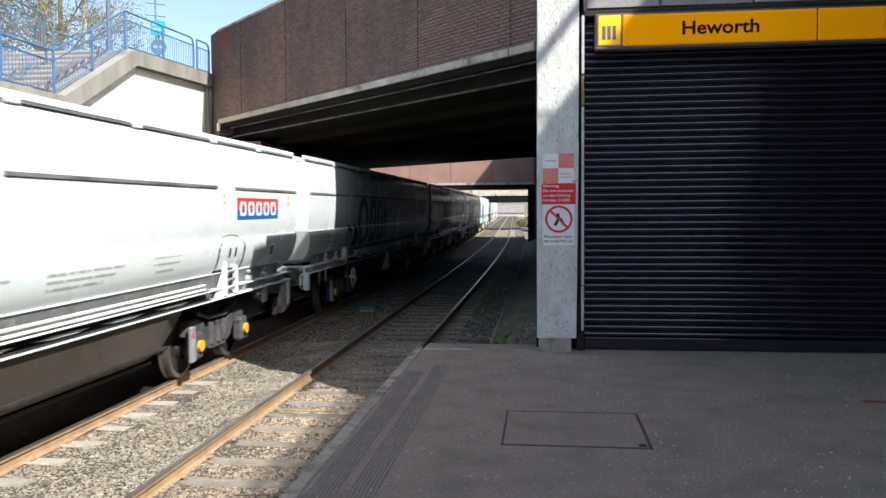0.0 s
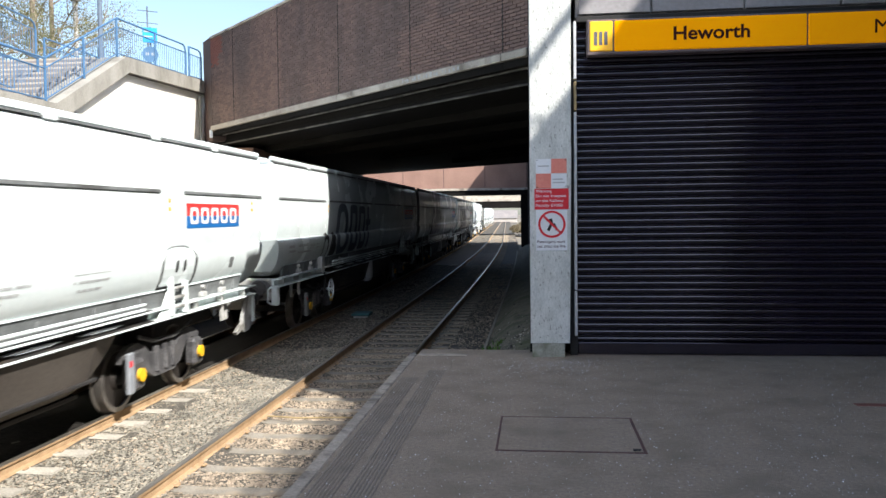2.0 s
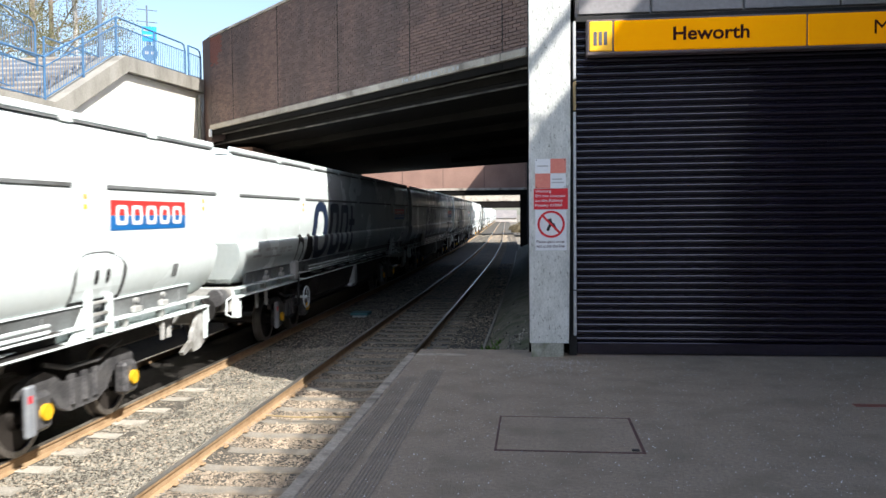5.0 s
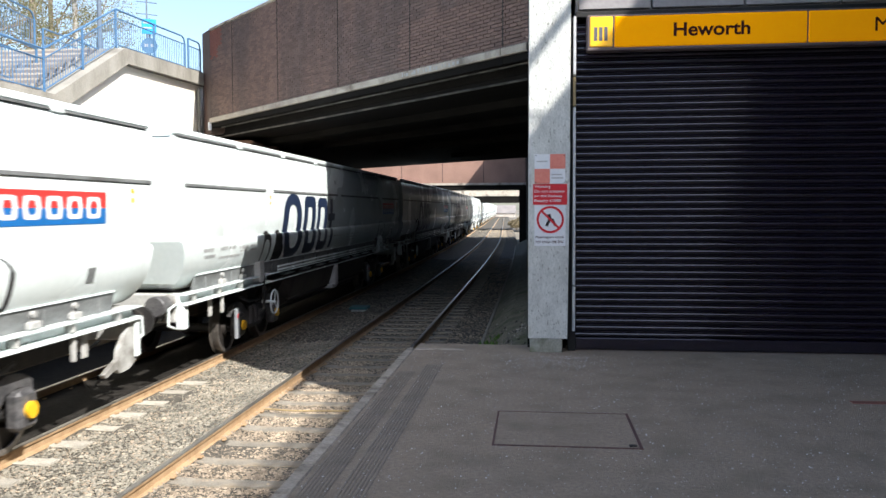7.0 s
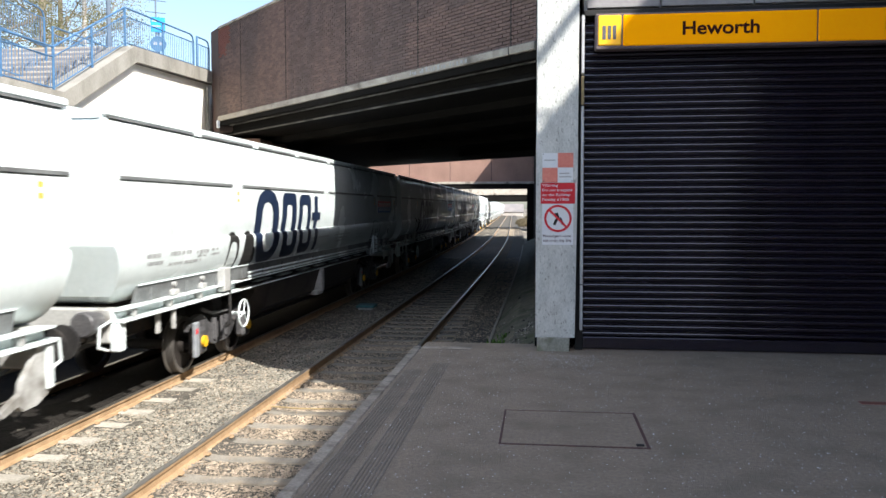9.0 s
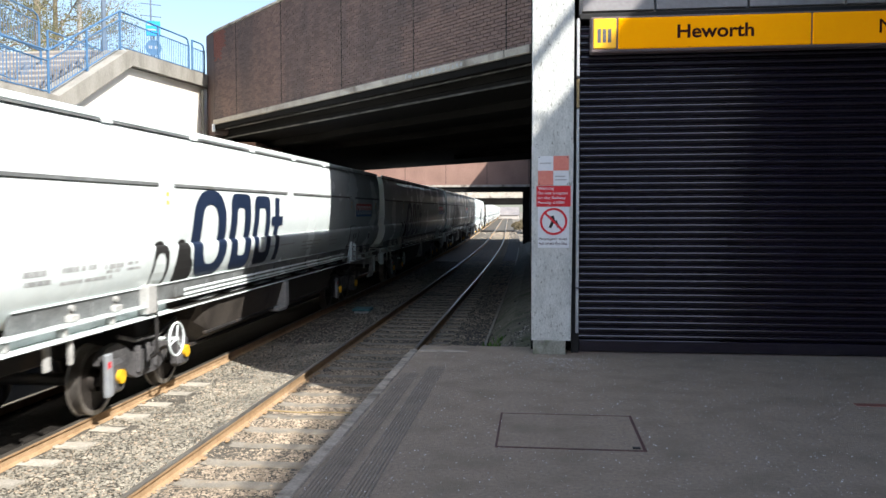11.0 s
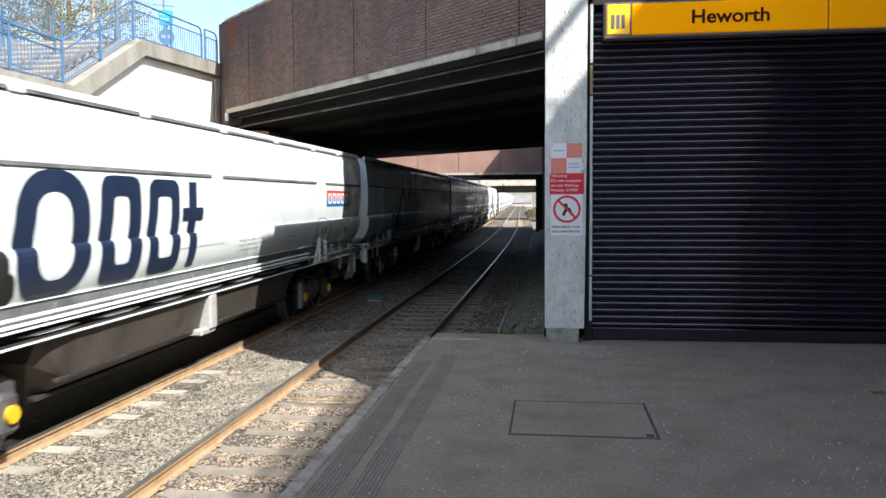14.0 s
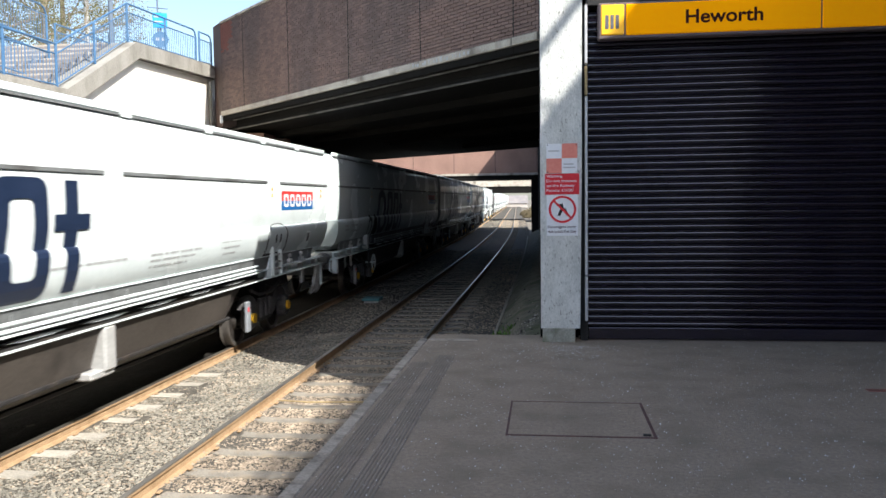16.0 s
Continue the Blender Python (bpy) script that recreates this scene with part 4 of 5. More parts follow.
def street_things():
    p = thing("lamp_post", "slim blue-grey lamp post behind the railing", "lamp post")
    bm = bmesh.new()
    tube(bm, (-14.08, 25.5, TOPZ - 0.06), (-14.08, 25.5, 14.5), 0.075, 10)
    part("shaft", bm, POLE, p)
    bm = bmesh.new()
    tube(bm, (-14.08, 25.5, TOPZ - 0.06), (-14.08, 25.5, TOPZ + 1.3), 0.095, 10)
    part("base", bm, POLE, p)
    q = thing("cycle_route_sign", "two blue road signs on a short post", "sign")
    bm = bmesh.new()
    tube(bm, (-13.39, 27.6, TOPZ - 0.06), (-13.39, 27.6, TOPZ + 2.42), 0.035, 8)
    part("post", bm, POLE, q)
    rot = Matrix.Translation((-13.39, 27.55, 0)) @ Matrix.Rotation(radians(25), 4, "Z")
    part("square_plate", cube(-0.24, 0.24, -0.06, -0.035, TOPZ + 1.86, TOPZ + 2.38, 0.01, rot), BLUESIGN, q)
    bm = bmesh.new()
    tube(bm, rot @ Vector((0, -0.06, TOPZ + 1.46)), rot @ Vector((0, -0.035, TOPZ + 1.46)), 0.27, 24)
    part("round_plate", bm, BLUE, q)
    for z0, z1, x0, x1 in ((2.22, 2.27, -0.2, 0.05), (2.05, 2.10, -0.2, 0.1), (1.42, 1.52, -0.16, -0.03), (1.42, 1.52, 0.04, 0.17)):
        part("illegible_line", cube(x0, x1, -0.066, -0.061, TOPZ + z0, TOPZ + z1, 0, rot), DAMPER, q)
    a = thing("roof_aerial", "thin television aerial on a mast", "aerial")
    bm = bmesh.new()
    tube(bm, (-19.55, 40, 5.55), (-19.55, 40, 12.5), 0.04, 6)
    part("mast", bm, POLE, a)
    for z in (12.28, 11.68):
        bm = bmesh.new()
        tube(bm, (-20.05, 39.9, z + 0.05), (-19.05, 40.1, z - 0.05), 0.02, 6)
        part("element", bm, POLE, a)
    t = thing("white_mast", "pale slim mast among the trees", "mast")
    bm = bmesh.new()
    tube(bm, (-19.9, 34, 5.5), (-19.9, 34, 17), 0.11, 10, 0.09)
    part("shaft", bm, MAST, t)


street_things()


def tree(x, y, z, h, seed, dens):
    rng = random.Random(seed)
    t = thing("tree", "tall tree with thin branches and sparse spring leaves", "tree", "trees behind the stairs")
    bm = bmesh.new()
    top = Vector((x + rng.uniform(-0.5, 0.5), y, z + h * 0.85))
    base = Vector((x, y, z))
    tube(bm, base, top, 0.17, 8, 0.05)
    tips = []
    def grow(o, d, L, r, lev):
        e = o + d * L
        tube(bm, o, e, r, 5, r * 0.55)
        tips.append((o + e) / 2)
        tips.append(e)
        if lev:
            for _ in range(3):
                nd = (d + Vector((rng.gauss(0, 0.5), rng.gauss(0, 0.5), rng.gauss(0.15, 0.35)))).normalized()
                grow(o + d * L * rng.uniform(0.4, 1.0), nd, L * 0.6, r * 0.55, lev - 1)
    for i in range(16):
        f = 0.25 + 0.72 * i / 16
        a = i * 2.4 + rng.uniform(-0.4, 0.4)
        grow(base.lerp(top, f), Vector((math.cos(a), math.sin(a), rng.uniform(0.3, 1.0))).normalized(), h * 0.2 * (1.15 - 0.6 * f), 0.055 * (1.2 - f), 2)
    part("trunk", bm, BARK, t, "bare grey-brown trunk and limbs")
    V, Fc = [], []
    for p in tips:
        for _ in range(dens):
            c = p + Vector((rng.gauss(0, 0.3), rng.gauss(0, 0.3), rng.gauss(0, 0.25)))
            a = Vector((rng.gauss(0, 1), rng.gauss(0, 1), rng.gauss(0, 1))).normalized() * rng.uniform(0.016, 0.034)
            b = a.orthogonal() * 0.7
            k = len(V)
            V += [tuple(c - a), tuple(c + b), tuple(c + a), tuple(c - b)]
            Fc.append((k, k + 1, k + 2, k + 3))
    me = bpy.data.meshes.new("crown")
    me.from_pydata(V, [], Fc)
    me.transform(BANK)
    me.materials.append(LEAF)
    ob = new("crown", me)
    ob.parent = t
    ob["label"] = "sparse yellow-green spring leaves"


tree(-19.6, 26.5, 4.0, 11, 1, 62)
tree(-23.5, 30, 4.0, 12, 2, 62)
tree(-22.5, 26.0, 3.5, 10, 3, 62)
tree(-27.0, 34, 3.5, 12, 5, 62)
tree(-18.9, 29.5, 4.0, 13, 7, 62)
tree(-21.3, 34.5, 4.0, 14, 9, 62)


def upper_ground():
    bm = bmesh.new()
    prism(bm, [(-60, 30), (WX - 3.8, 24), (WX - 3.8, 62), (-17.5, 200), (-60, 200)], -1.3, 5.6)
    tagged(link("upper_ground", bm, EARTH), "raised street level behind the stairs", "ground", kind="structure")
    bm = bmesh.new()
    prism(bm, [(-60, -40), (WX - 3.8, -40), (WX - 3.8, 23.9), (-60, 29.9)], -1.3, 3.4)
    tagged(link("upper_ground", bm, EARTH), "raised ground beside the stairs", "ground", kind="structure")


upper_ground()
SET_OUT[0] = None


def distance():
    rng = random.Random(12)
    for i, (x, y, w, h) in enumerate(((-34, 250, 16, 7), (-14, 300, 14, 2.2), (2, 260, 12, 6), (14, 280, 14, 7), (-50, 290, 18, 8))):
        b = thing("far_house", "pale distant house with a slate roof", "house", "houses in the distance")
        part("body", cube(x - w / 2, x + w / 2, y, y + 10, -1.3, h - 2), FARWALL, b)
        bm = bmesh.new()
        loft(bm, [[(xx, y - 0.3, h - 2), (xx, y + 10.3, h - 2), (xx, y + 5, h + 1)] for xx in (x - w / 2 - 0.3, x + w / 2 + 0.3)])
        part("roof", bm, FARROOF, b)
    for i, (y, x) in enumerate(((150, -10.5), (205, -12.5))):
        g = thing("signal_gantry", "pale steel line-side gantry over the tracks", "gantry", "gantries")
        part("post", cube(x - 4, x - 3.8, y, y + 0.2, -1.3, 4.5), POLE, g)
        part("post", cube(x + 9, x + 9.2, y, y + 0.2, -1.3, 4.5), POLE, g)
        part("beam", cube(x - 4, x + 9.2, y, y + 0.2, 4.5, 4.9), POLE, g)
    for x, y, r in ((-2.6, 122, 0.9), (-1.4, 126, 1.3), (-3.4, 140, 1.1), (-2.2, 150, 1.5), (-20.5, 150, 1.6)):
        b = thing("bush", "dark reddish-green lineside bush", "bush", "bushes by the line")
        V, Fc = [], []
        for _ in range(500):
            d = Vector((rng.gauss(0, 1), rng.gauss(0, 1), rng.gauss(0, 1))).normalized() * r * rng.uniform(0.5, 1.0) ** 0.5
            q = Vector((x, y, -1.3 + r * 0.7)) + Vector((d.x, d.y, abs(d.z) * 0.8 - 0.4 * r))
            e = Vector((rng.gauss(0, 1), rng.gauss(0, 1), rng.gauss(0, 1))).normalized() * rng.uniform(0.07, 0.16)
            g = e.orthogonal() * 0.8
            k = len(V)
            V += [tuple(q - e), tuple(q + g), tuple(q + e), tuple(q - g)]
            Fc.append((k, k + 1, k + 2, k + 3))
        me = bpy.data.meshes.new("foliage")
        me.from_pydata(V, [], Fc)
        me.materials.append(BUSH)
        ob = new("foliage", me)
        ob.parent = b
        bm = bmesh.new()
        for a in range(5):
            tube(bm, (x, y, -1.35), (x + 0.6 * r * math.cos(a * 1.26), y + 0.6 * r * math.sin(a * 1.26), -1.3 + r), 0.04, 5, 0.015)
        part("stems", bm, BARK, b)
    f = thing("lineside_fence", "pale lineside fence", "fence", kind="structure")
    for k in range(30):
        y = 120 + k * 3
        part("post", cube(-0.5 + bend(y) + 1.2, -0.4 + bend(y) + 1.2, y, y + 0.1, -1.3, 0.5), CONC_L, f)


distance()
ballast()


# ---- the goods train ----
# the side tucks in over the crease, then swells into the rounded lower body
SIDE_Z = [1.42, 1.48, 1.55, 1.63, 1.72, 1.83, 1.95, 2.06, 2.13, 2.18, 2.205, 2.215, 2.26, 2.32, 2.39, 2.47, 2.56, 2.70, 3.08, 3.35, 3.60, 3.70, 3.78]
SIDE_X = [0.98, 1.08, 1.16, 1.232, 1.29, 1.338, 1.372, 1.390, 1.396, 1.389, 1.374, 1.345, 1.353, 1.365, 1.377, 1.388, 1.395, 1.40, 1.40, 1.392, 1.368, 1.345, 1.31]


def half_width(z):
    """Side profile of a hopper wagon: outer half-width at a height over the rail."""
    return float(np.interp(z, SIDE_Z, SIDE_X))


def half_length(z, front=False):
    if front:
        return float(np.interp(z, [1.42, 2.2, 3.45, 3.78], [9.70, 9.80, 9.93, 9.90]))
    return float(np.interp(z, [1.42, 1.55, 2.2, 3.45, 3.78], [9.24, 9.56, 9.80, 9.93, 9.90]))


def decal(bm, inside, y0, y1, z0, z1, cols, lift=0.004, side=1):
    """A flat marking that follows the wagon side: inside(u) gives, for a column, the spans of height it fills."""
    levels = [z0] + [q for q in SIDE_Z if z0 < q < z1] + [z1]
    def cut(poly, level, keep):
        out = []
        for (u0, h0), (u1, h1) in zip(poly, poly[1:] + poly[:1]):
            if keep * (h0 - level) >= 0:
                out.append((u0, h0))
            if (h0 - level) * (h1 - level) < 0:
                out.append((u0 + (u1 - u0) * (level - h0) / (h1 - h0), level))
        return out
    for i in range(cols):
        ua, ub = i / cols, (i + 1) / cols
        for sa, sb in zip(inside(ua), inside(ub)):
            whole = [(ua, z0 + (z1 - z0) * sa[0]), (ua, z0 + (z1 - z0) * sa[1]), (ub, z0 + (z1 - z0) * sb[1]), (ub, z0 + (z1 - z0) * sb[0])]
            whole = [p for k, p in enumerate(whole) if p != whole[k - 1]]
            for lo, hi in zip(levels, levels[1:]):
                piece = cut(cut(whole, lo, 1), hi, -1) if len(whole) > 2 else []
                if len(piece) > 2 and max(h for _, h in piece) - min(h for _, h in piece) > 1e-4:
                    bm.faces.new([bm.verts.new((side * (half_width(h) + lift), y0 + (y1 - y0) * u, h)) for u, h in piece])


def spans_ring(thick, sq=2.6):
    def f(u):
        t = abs(2 * u - 1)
        o = 0.5 * max(0.0, 1 - t ** sq) ** (1 / sq)
        ti = t / (1 - 2 * thick[0])
        i = (0.5 - thick[1]) * max(0.0, 1 - ti ** sq) ** (1 / sq) if ti < 1 else 0.0
        return [(0.5 - o, 0.5 - i), (0.5 + i, 0.5 + o)]
    return f


def solid(u):
    return [(0.0, 1.0)]


def wagon(front_wheel):
    """A covered hopper wagon; the end with the brake wheel leads or trails."""
    w = thing("hopper_wagon", "white covered bogie hopper wagon with navy and red-blue markings", "goods wagon", "wagons of the goods train")
    zs = SIDE_Z
    # body shell
    bm = bmesh.new()
    rows = []
    for sgn in (-1, -0.5, 0, 0.5, 1):
        right = [(half_width(z), sgn * half_length(z, sgn > 0), z) for z in zs]
        left = [(-half_width(z), sgn * half_length(z, sgn > 0), z) for z in zs[::-1]]
        rows.append(right + left)
    loft(bm, rows, caps=False)
    bm.verts.ensure_lookup_table()
    n = len(zs)
    for off in (0, 4 * 2 * n):
        for i in range(n - 1):
            a, b = bm.verts[off + i], bm.verts[off + i + 1]
            c, d = bm.verts[off + 2 * n - 2 - i], bm.verts[off + 2 * n - 1 - i]
            bm.faces.new((a, b, c, d))
    part("body", bm, WAGON, w, "glossy white hopper body", smooth=True)
    # roof
    bm = bmesh.new()
    prof = [(-1.30, 3.80), (-1.16, 3.87), (-0.7, 3.95), (0, 3.98), (0.7, 3.95), (1.16, 3.87), (1.30, 3.80), (1.28, 3.775), (-1.28, 3.775)]
    loft(bm, [[(x, y, z) for x, z in prof] for y in (-9.92, 9.92)])
    part("roof", bm, WAGON, w)
    for s in (-1, 1):
        part("eave_rail", cube(s * 1.27, s * 1.332, -9.9, 9.9, 3.806, 3.905, 0.02), WAGON, w, "pale eave rail")
        for a, b in () if s < 0 else ((-9.8, -7.3), (-7.1, -4.75), (-4.55, -2.15), (-1.95, 0.45), (0.65, 3.0), (3.2, 5.5), (5.7, 7.6), (7.8, 9.8)):
            part("gutter", cube(s * 1.28, s * 1.342, a, b, 3.786, 3.8045), WAGON_D, w, "dark gutter slot")
        for yy in () if s < 0 else (-7.2, -4.65, -2.05, 0.55, 3.1, 5.6, 7.7):
            part("eave_bracket", cube(s * 1.27, s * 1.349, yy - 0.13, yy + 0.13, 3.765, 3.845, 0.012), WAGON, w, "white eave bracket")
        for a, b in ((-9.7, -6.0), (-5.5, -0.15), (0.30, 5.55), (6.33, 9.75)):
            part("rubbing_strip", cube(s * 1.396, s * 1.418, a, b, 3.035, 3.083, 0.004), WAGON_D, w, "dark horizontal strip")
    for y in (-8.2, -5.4, -2.7, 0.0, 2.7, 5.4, 8.2):
        bm = bmesh.new()
        tube(bm, (0, y, 3.95), (0, y, 4.03), 0.32, 14)
        part("roof_hatch", bm, WAGON_G, w)
    # hopper bottoms between the bogies
    bm = bmesh.new()
    pr = [(-1.0, 1.42), (1.0, 1.42), (1.29, 1.215), (1.13, 0.68), (0.62, 0.34), (-0.62, 0.34), (-1.13, 0.68), (-1.29, 1.215)]
    loft(bm, [[(x * (1 if abs(y) < 4.1 else 0.95), y, z if abs(y) < 4.1 else max(z, 0.95)) for x, z in pr] for y in (-4.3, -3.7, 4.0, 4.6)])
    part("hopper_bottom", bm, HOPPERB, w, "dusty brown sloping hopper bottom")
    for s in (-1, 1):
        part("hopper_ledge", cube(s * 1.10, s * 1.165, -3.9, 4.2, 0.66, 0.71, 0.01), BOGIE, w)
        part("hopper_ledge", cube(s * 0.80, s * 0.90, -3.9, 4.2, 0.44, 0.50, 0.01), BOGIE, w)
    for s in (-1, 1):
        bm = bmesh.new()
        prof = [(1.16, 1.22), (1.33, 1.22), (1.33, 1.245), (1.20, 1.26), (1.20, 1.36), (1.33, 1.375), (1.33, 1.40), (1.16, 1.40)]
        loft(bm, [[(s * x, y, z) for x, z in prof] for y in (-5.4, 5.5)])
        part("solebar", bm, BOGIE, w, "dark channel solebar")
        for ya, yb in ((-9.55, -5.402), (5.502, 9.55)):
            bm = bmesh.new()
            loft(bm, [[(s * x, y, z) for x, z in prof] for y in (ya, yb)])
            part("solebar_end", bm, WAGON, w, "white end of the solebar")
            for k in range(4) if s > 0 else ():
                yy = ya + 0.35 + k * 1.05
                part("solebar_web", cube(s * 1.2, s * 1.31, yy, yy + 0.05, 1.262, 1.36), WAGON_G, w)
        for k in range(7) if s > 0 else ():
            yy = -4.6 + k * 1.38
            bm = bmesh.new()
            loft(bm, [[(s * x, yy + dy, 1.300 + z * f) for x, z in ((1.21, -0.017), (1.27, -0.017), (1.27, 0.017), (1.21, 0.017))] for dy, f in ((0.0, 0.2), (0.25, 1.0), (0.75, 1.0), (1.0, 0.2))])
            part("stiffener", bm, WAGON, w, "white lens-shaped stiffener")
        for z in (1.222, 1.378):
            part("flange", cube(s * 1.3305, s * 1.342, -9.55, 9.55, z, z + 0.024), WAGON, w, "pale solebar flange")
        for y in np.arange(-8.6, 8.7, 1.15) if s > 0 else ():
            part("bracket", cube(s * 1.10, s * 1.25, y - 0.018, y + 0.018, 1.40, 1.58, 0.006), WAGON_D, w)
        bm = bmesh.new()
        loft(bm, [[(s * x, y, z) for x, z in ((1.20, 1.64), (1.245, 1.64), (1.20, 1.402), (1.15, 1.402))] for y in (-9.0, 9.0)])
        part("skirt_plate", bm, WAGON_D, w, "dusty grey sloping skirt")
        part("skirt_lip", cube(s * 1.235, s * 1.262, -9.0, 9.0, 1.636, 1.652), WAGON, w, "white lip over the skirt")
        for y in (-7.9, -6.9, 7.3, 8.1) if s > 0 else ():
            bm = bmesh.new()
            box(bm, s * 1.22 - 0.03, s * 1.22 + 0.03, y - 0.03, y + 0.03, 1.40, 1.60, 0.008)
            box(bm, s * 1.25 - 0.04, s * 1.25 + 0.04, y - 0.11, y + 0.09, 1.41, 1.49, 0.012)
            tube(bm, (s * 1.20, y - 0.03, 1.57), (s * 1.29, y - 0.03, 1.57), 0.035, 8)
            part("valve", bm, WAGON_G, w)
        for z in (1.435, 1.505):
            bm = bmesh.new()
            tube(bm, (s * 1.31, -5.0, z), (s * 1.31, 5.2, z), 0.021, 8)
            part("air_pipe", bm, WAGON, w, "bright air pipe")
        part("hanging_bracket", cube(s * 1.08, s * 1.34, -0.14, 0.12, 0.66, 1.22, 0.03), WAGON_G, w)
        part("hanging_foot", cube(s * 1.06, s * 1.30, -0.40, 0.12, 0.60, 0.70, 0.02), WAGON_G, w)
        for e in (-1, 1):
            if e > 0:
                bm = bmesh.new()
                prof = [(9.55, 1.22), (9.32, 1.22), (9.20, 1.02), (9.06, 0.88), (9.03, 0.76), (8.86, 0.70), (8.68, 0.62), (8.72, 0.57), (8.98, 0.64), (9.06, 0.57), (9.30, 0.58), (9.55, 0.70)]
                loft(bm, [[(s * x, y, z) for y, z in prof] for x in (1.20, 1.27)])
                part("end_bracket", bm, WAGON_G, w, "pale shaped end bracket")
                part("end_post", cube(s * 1.272, s * 1.31, 9.43, 9.55, 0.72, 1.22, 0.01), WAGON, w)
            else:
                part("end_step", cube(s * 1.14, s * 1.28, -9.55, -9.38, 0.84, 1.22, 0.02), WAGON, w, "white end step plate")
            part("step_hanger", cube(s * 1.18, s * 1.22, e * 8.35 - 0.06, e * 8.35 + 0.06, 0.90, 1.22, 0.01), WAGON_G, w)
            part("step_hanger", cube(s * 1.24, s * 1.30, e * 8.0 - 0.03, e * 8.0 + 0.03, 0.92, 1.22, 0.01), WAGON_G, w)
    part("centre_sill", cube(-0.5, 0.5, -9.4, 9.4, 0.78, 1.38, 0.02), BOGIE, w, "dark centre sill")
    # ends
    for e in (-1, 1):
        part("headstock", cube(-1.15, 1.15, e * 9.35, e * 9.56, 0.95, 1.40, 0.02), WAGON_G, w)
        bm = bmesh.new()
        loft(bm, [[(-1.0, e * 9.33, 1.42), (1.0, e * 9.33, 1.42), (1.0, e * 8.3, 1.40), (-1.0, e * 8.3, 1.40)], [(-0.9, e * 7.4, 1.41), (0.9, e * 7.4, 1.41), (0.9, e * 7.2, 1.39), (-0.9, e * 7.2, 1.39)]])
        part("end_slope", bm, HOPPERB, w)
        bm = bmesh.new()
        tube(bm, (0, e * 9.5, 1.05), (0, e * 10.28, 1.03), 0.13, 10)
        part("coupler", bm, BOGIE, w, "dark coupler")
        for s in (-0.35, 0.35):
            bm = bmesh.new()
            path_tube(bm, [(s, e * 9.5, 1.0), (s, e * 9.9, 0.72), (s, e * 10.2, 0.80)], 0.022, 6)
            part("brake_hose", bm, BLACK, w)
        for s in (-1, 1):
            bm = bmesh.new()
            path_tube(bm, [(s * 1.18, e * 9.56, 1.25), (s * 1.18, e * 9.85, 1.2), (s * 1.18, e * 9.88, 0.95), (s * 1.18, e * 9.65, 0.88)], 0.018, 6)
            part("shunter_handle", bm, WAGON, w)
            if e < 0 and s > 0:
                bm = bmesh.new()
                loft(bm, [[(1.0 + r * math.cos(a), y, 1.24 + r * math.sin(a)) for a in [2 * math.pi * i / 16 for i in range(16)]] for y, r in ((-9.57, 0.11), (-9.60, 0.13), (-9.93, 0.16), (-9.95, 0.14))])
                part("end_tank", bm, BOGIEGREY, w, "grey tapered tank at the wagon's end")
            bm = bmesh.new()
            tube(bm, (s * 0.87, e * 9.5, 1.06), (s * 0.87, e * 9.75, 1.06), 0.10, 10)
            tube(bm, (s * 0.87, e * 9.75, 1.06), (s * 0.87, e * 10.12, 1.06), 0.075, 10)
            tube(bm, (s * 0.87, e * 10.12, 1.06), (s * 0.87, e * 10.16, 1.06), 0.22, 14)
            part("buffer", bm, BOGIE, w, "dark round buffer")
    # pockets in the side at each bogie
    for e, c in ((1, 6.2), (-1, -5.62 if front_wheel else -5.54)):
        has_wheel = (e > 0) == front_wheel
        for s in (-1, 1):
            if has_wheel:
                for k, cc in enumerate((c - 0.36, c + 0.36)):
                    bm = bmesh.new()
                    decal(bm, lambda u: [(0.5 - 0.5 * (1 - abs(2 * u - 1) ** 2.4) ** 0.42, 0.5 + 0.5 * (1 - abs(2 * u - 1) ** 2.4) ** 0.42)], cc - 0.25, cc + 0.27, 1.46, 2.27, 14, 0.005, s)
                    if k == 1:
                        decal(bm, lambda u: [(0.5 - 0.5 * (1 - abs(2 * u - 1) ** 2.2) ** 0.45, 0.5 + 0.5 * (1 - abs(2 * u - 1) ** 2.2) ** 0.45)], cc - 0.22, cc + 0.40, 1.47, 2.02, 14, 0.006, s)
                    rec = part("access_recess", bm, BLACK, w, "dark oval access recess")
                    bm = bmesh.new()
                    dy = -0.06 if k == 0 else 0.02
                    decal(bm, lambda u: [(0.5 - 0.5 * (1 - abs(2 * u - 1) ** 2.4) ** 0.42, 0.5 + 0.5 * (1 - abs(2 * u - 1) ** 2.4) ** 0.42)], cc - 0.15 + dy, cc + 0.23 + dy if k == 0 else cc + 0.02 + dy, 1.46, 2.10 if k == 0 else 1.66, 10, 0.010, s)
                    part("recess_plate", bm, WAGON, rec, "white plate inside the recess")
                bm = bmesh.new()
                hy, hz, hx = c + (-0.12 if e > 0 else 0.12), 0.82, s * 1.36
                n = 24
                path_tube(bm, [(hx, hy + 0.24 * math.cos(2 * math.pi * i / n), hz + 0.24 * math.sin(2 * math.pi * i / n)) for i in range(n + 1)], 0.018, 6)
                for a in (75, 195, 315):
                    tube(bm, (hx, hy, hz), (hx, hy + 0.24 * math.cos(radians(a)), hz + 0.24 * math.sin(radians(a))), 0.012, 6)
                tube(bm, (s * 1.1, hy, hz), (s * 1.39, hy, hz), 0.03, 8)
                part("brake_wheel", bm, WAGON, w, "white spoked brake hand wheel")
                bm = bmesh.new()
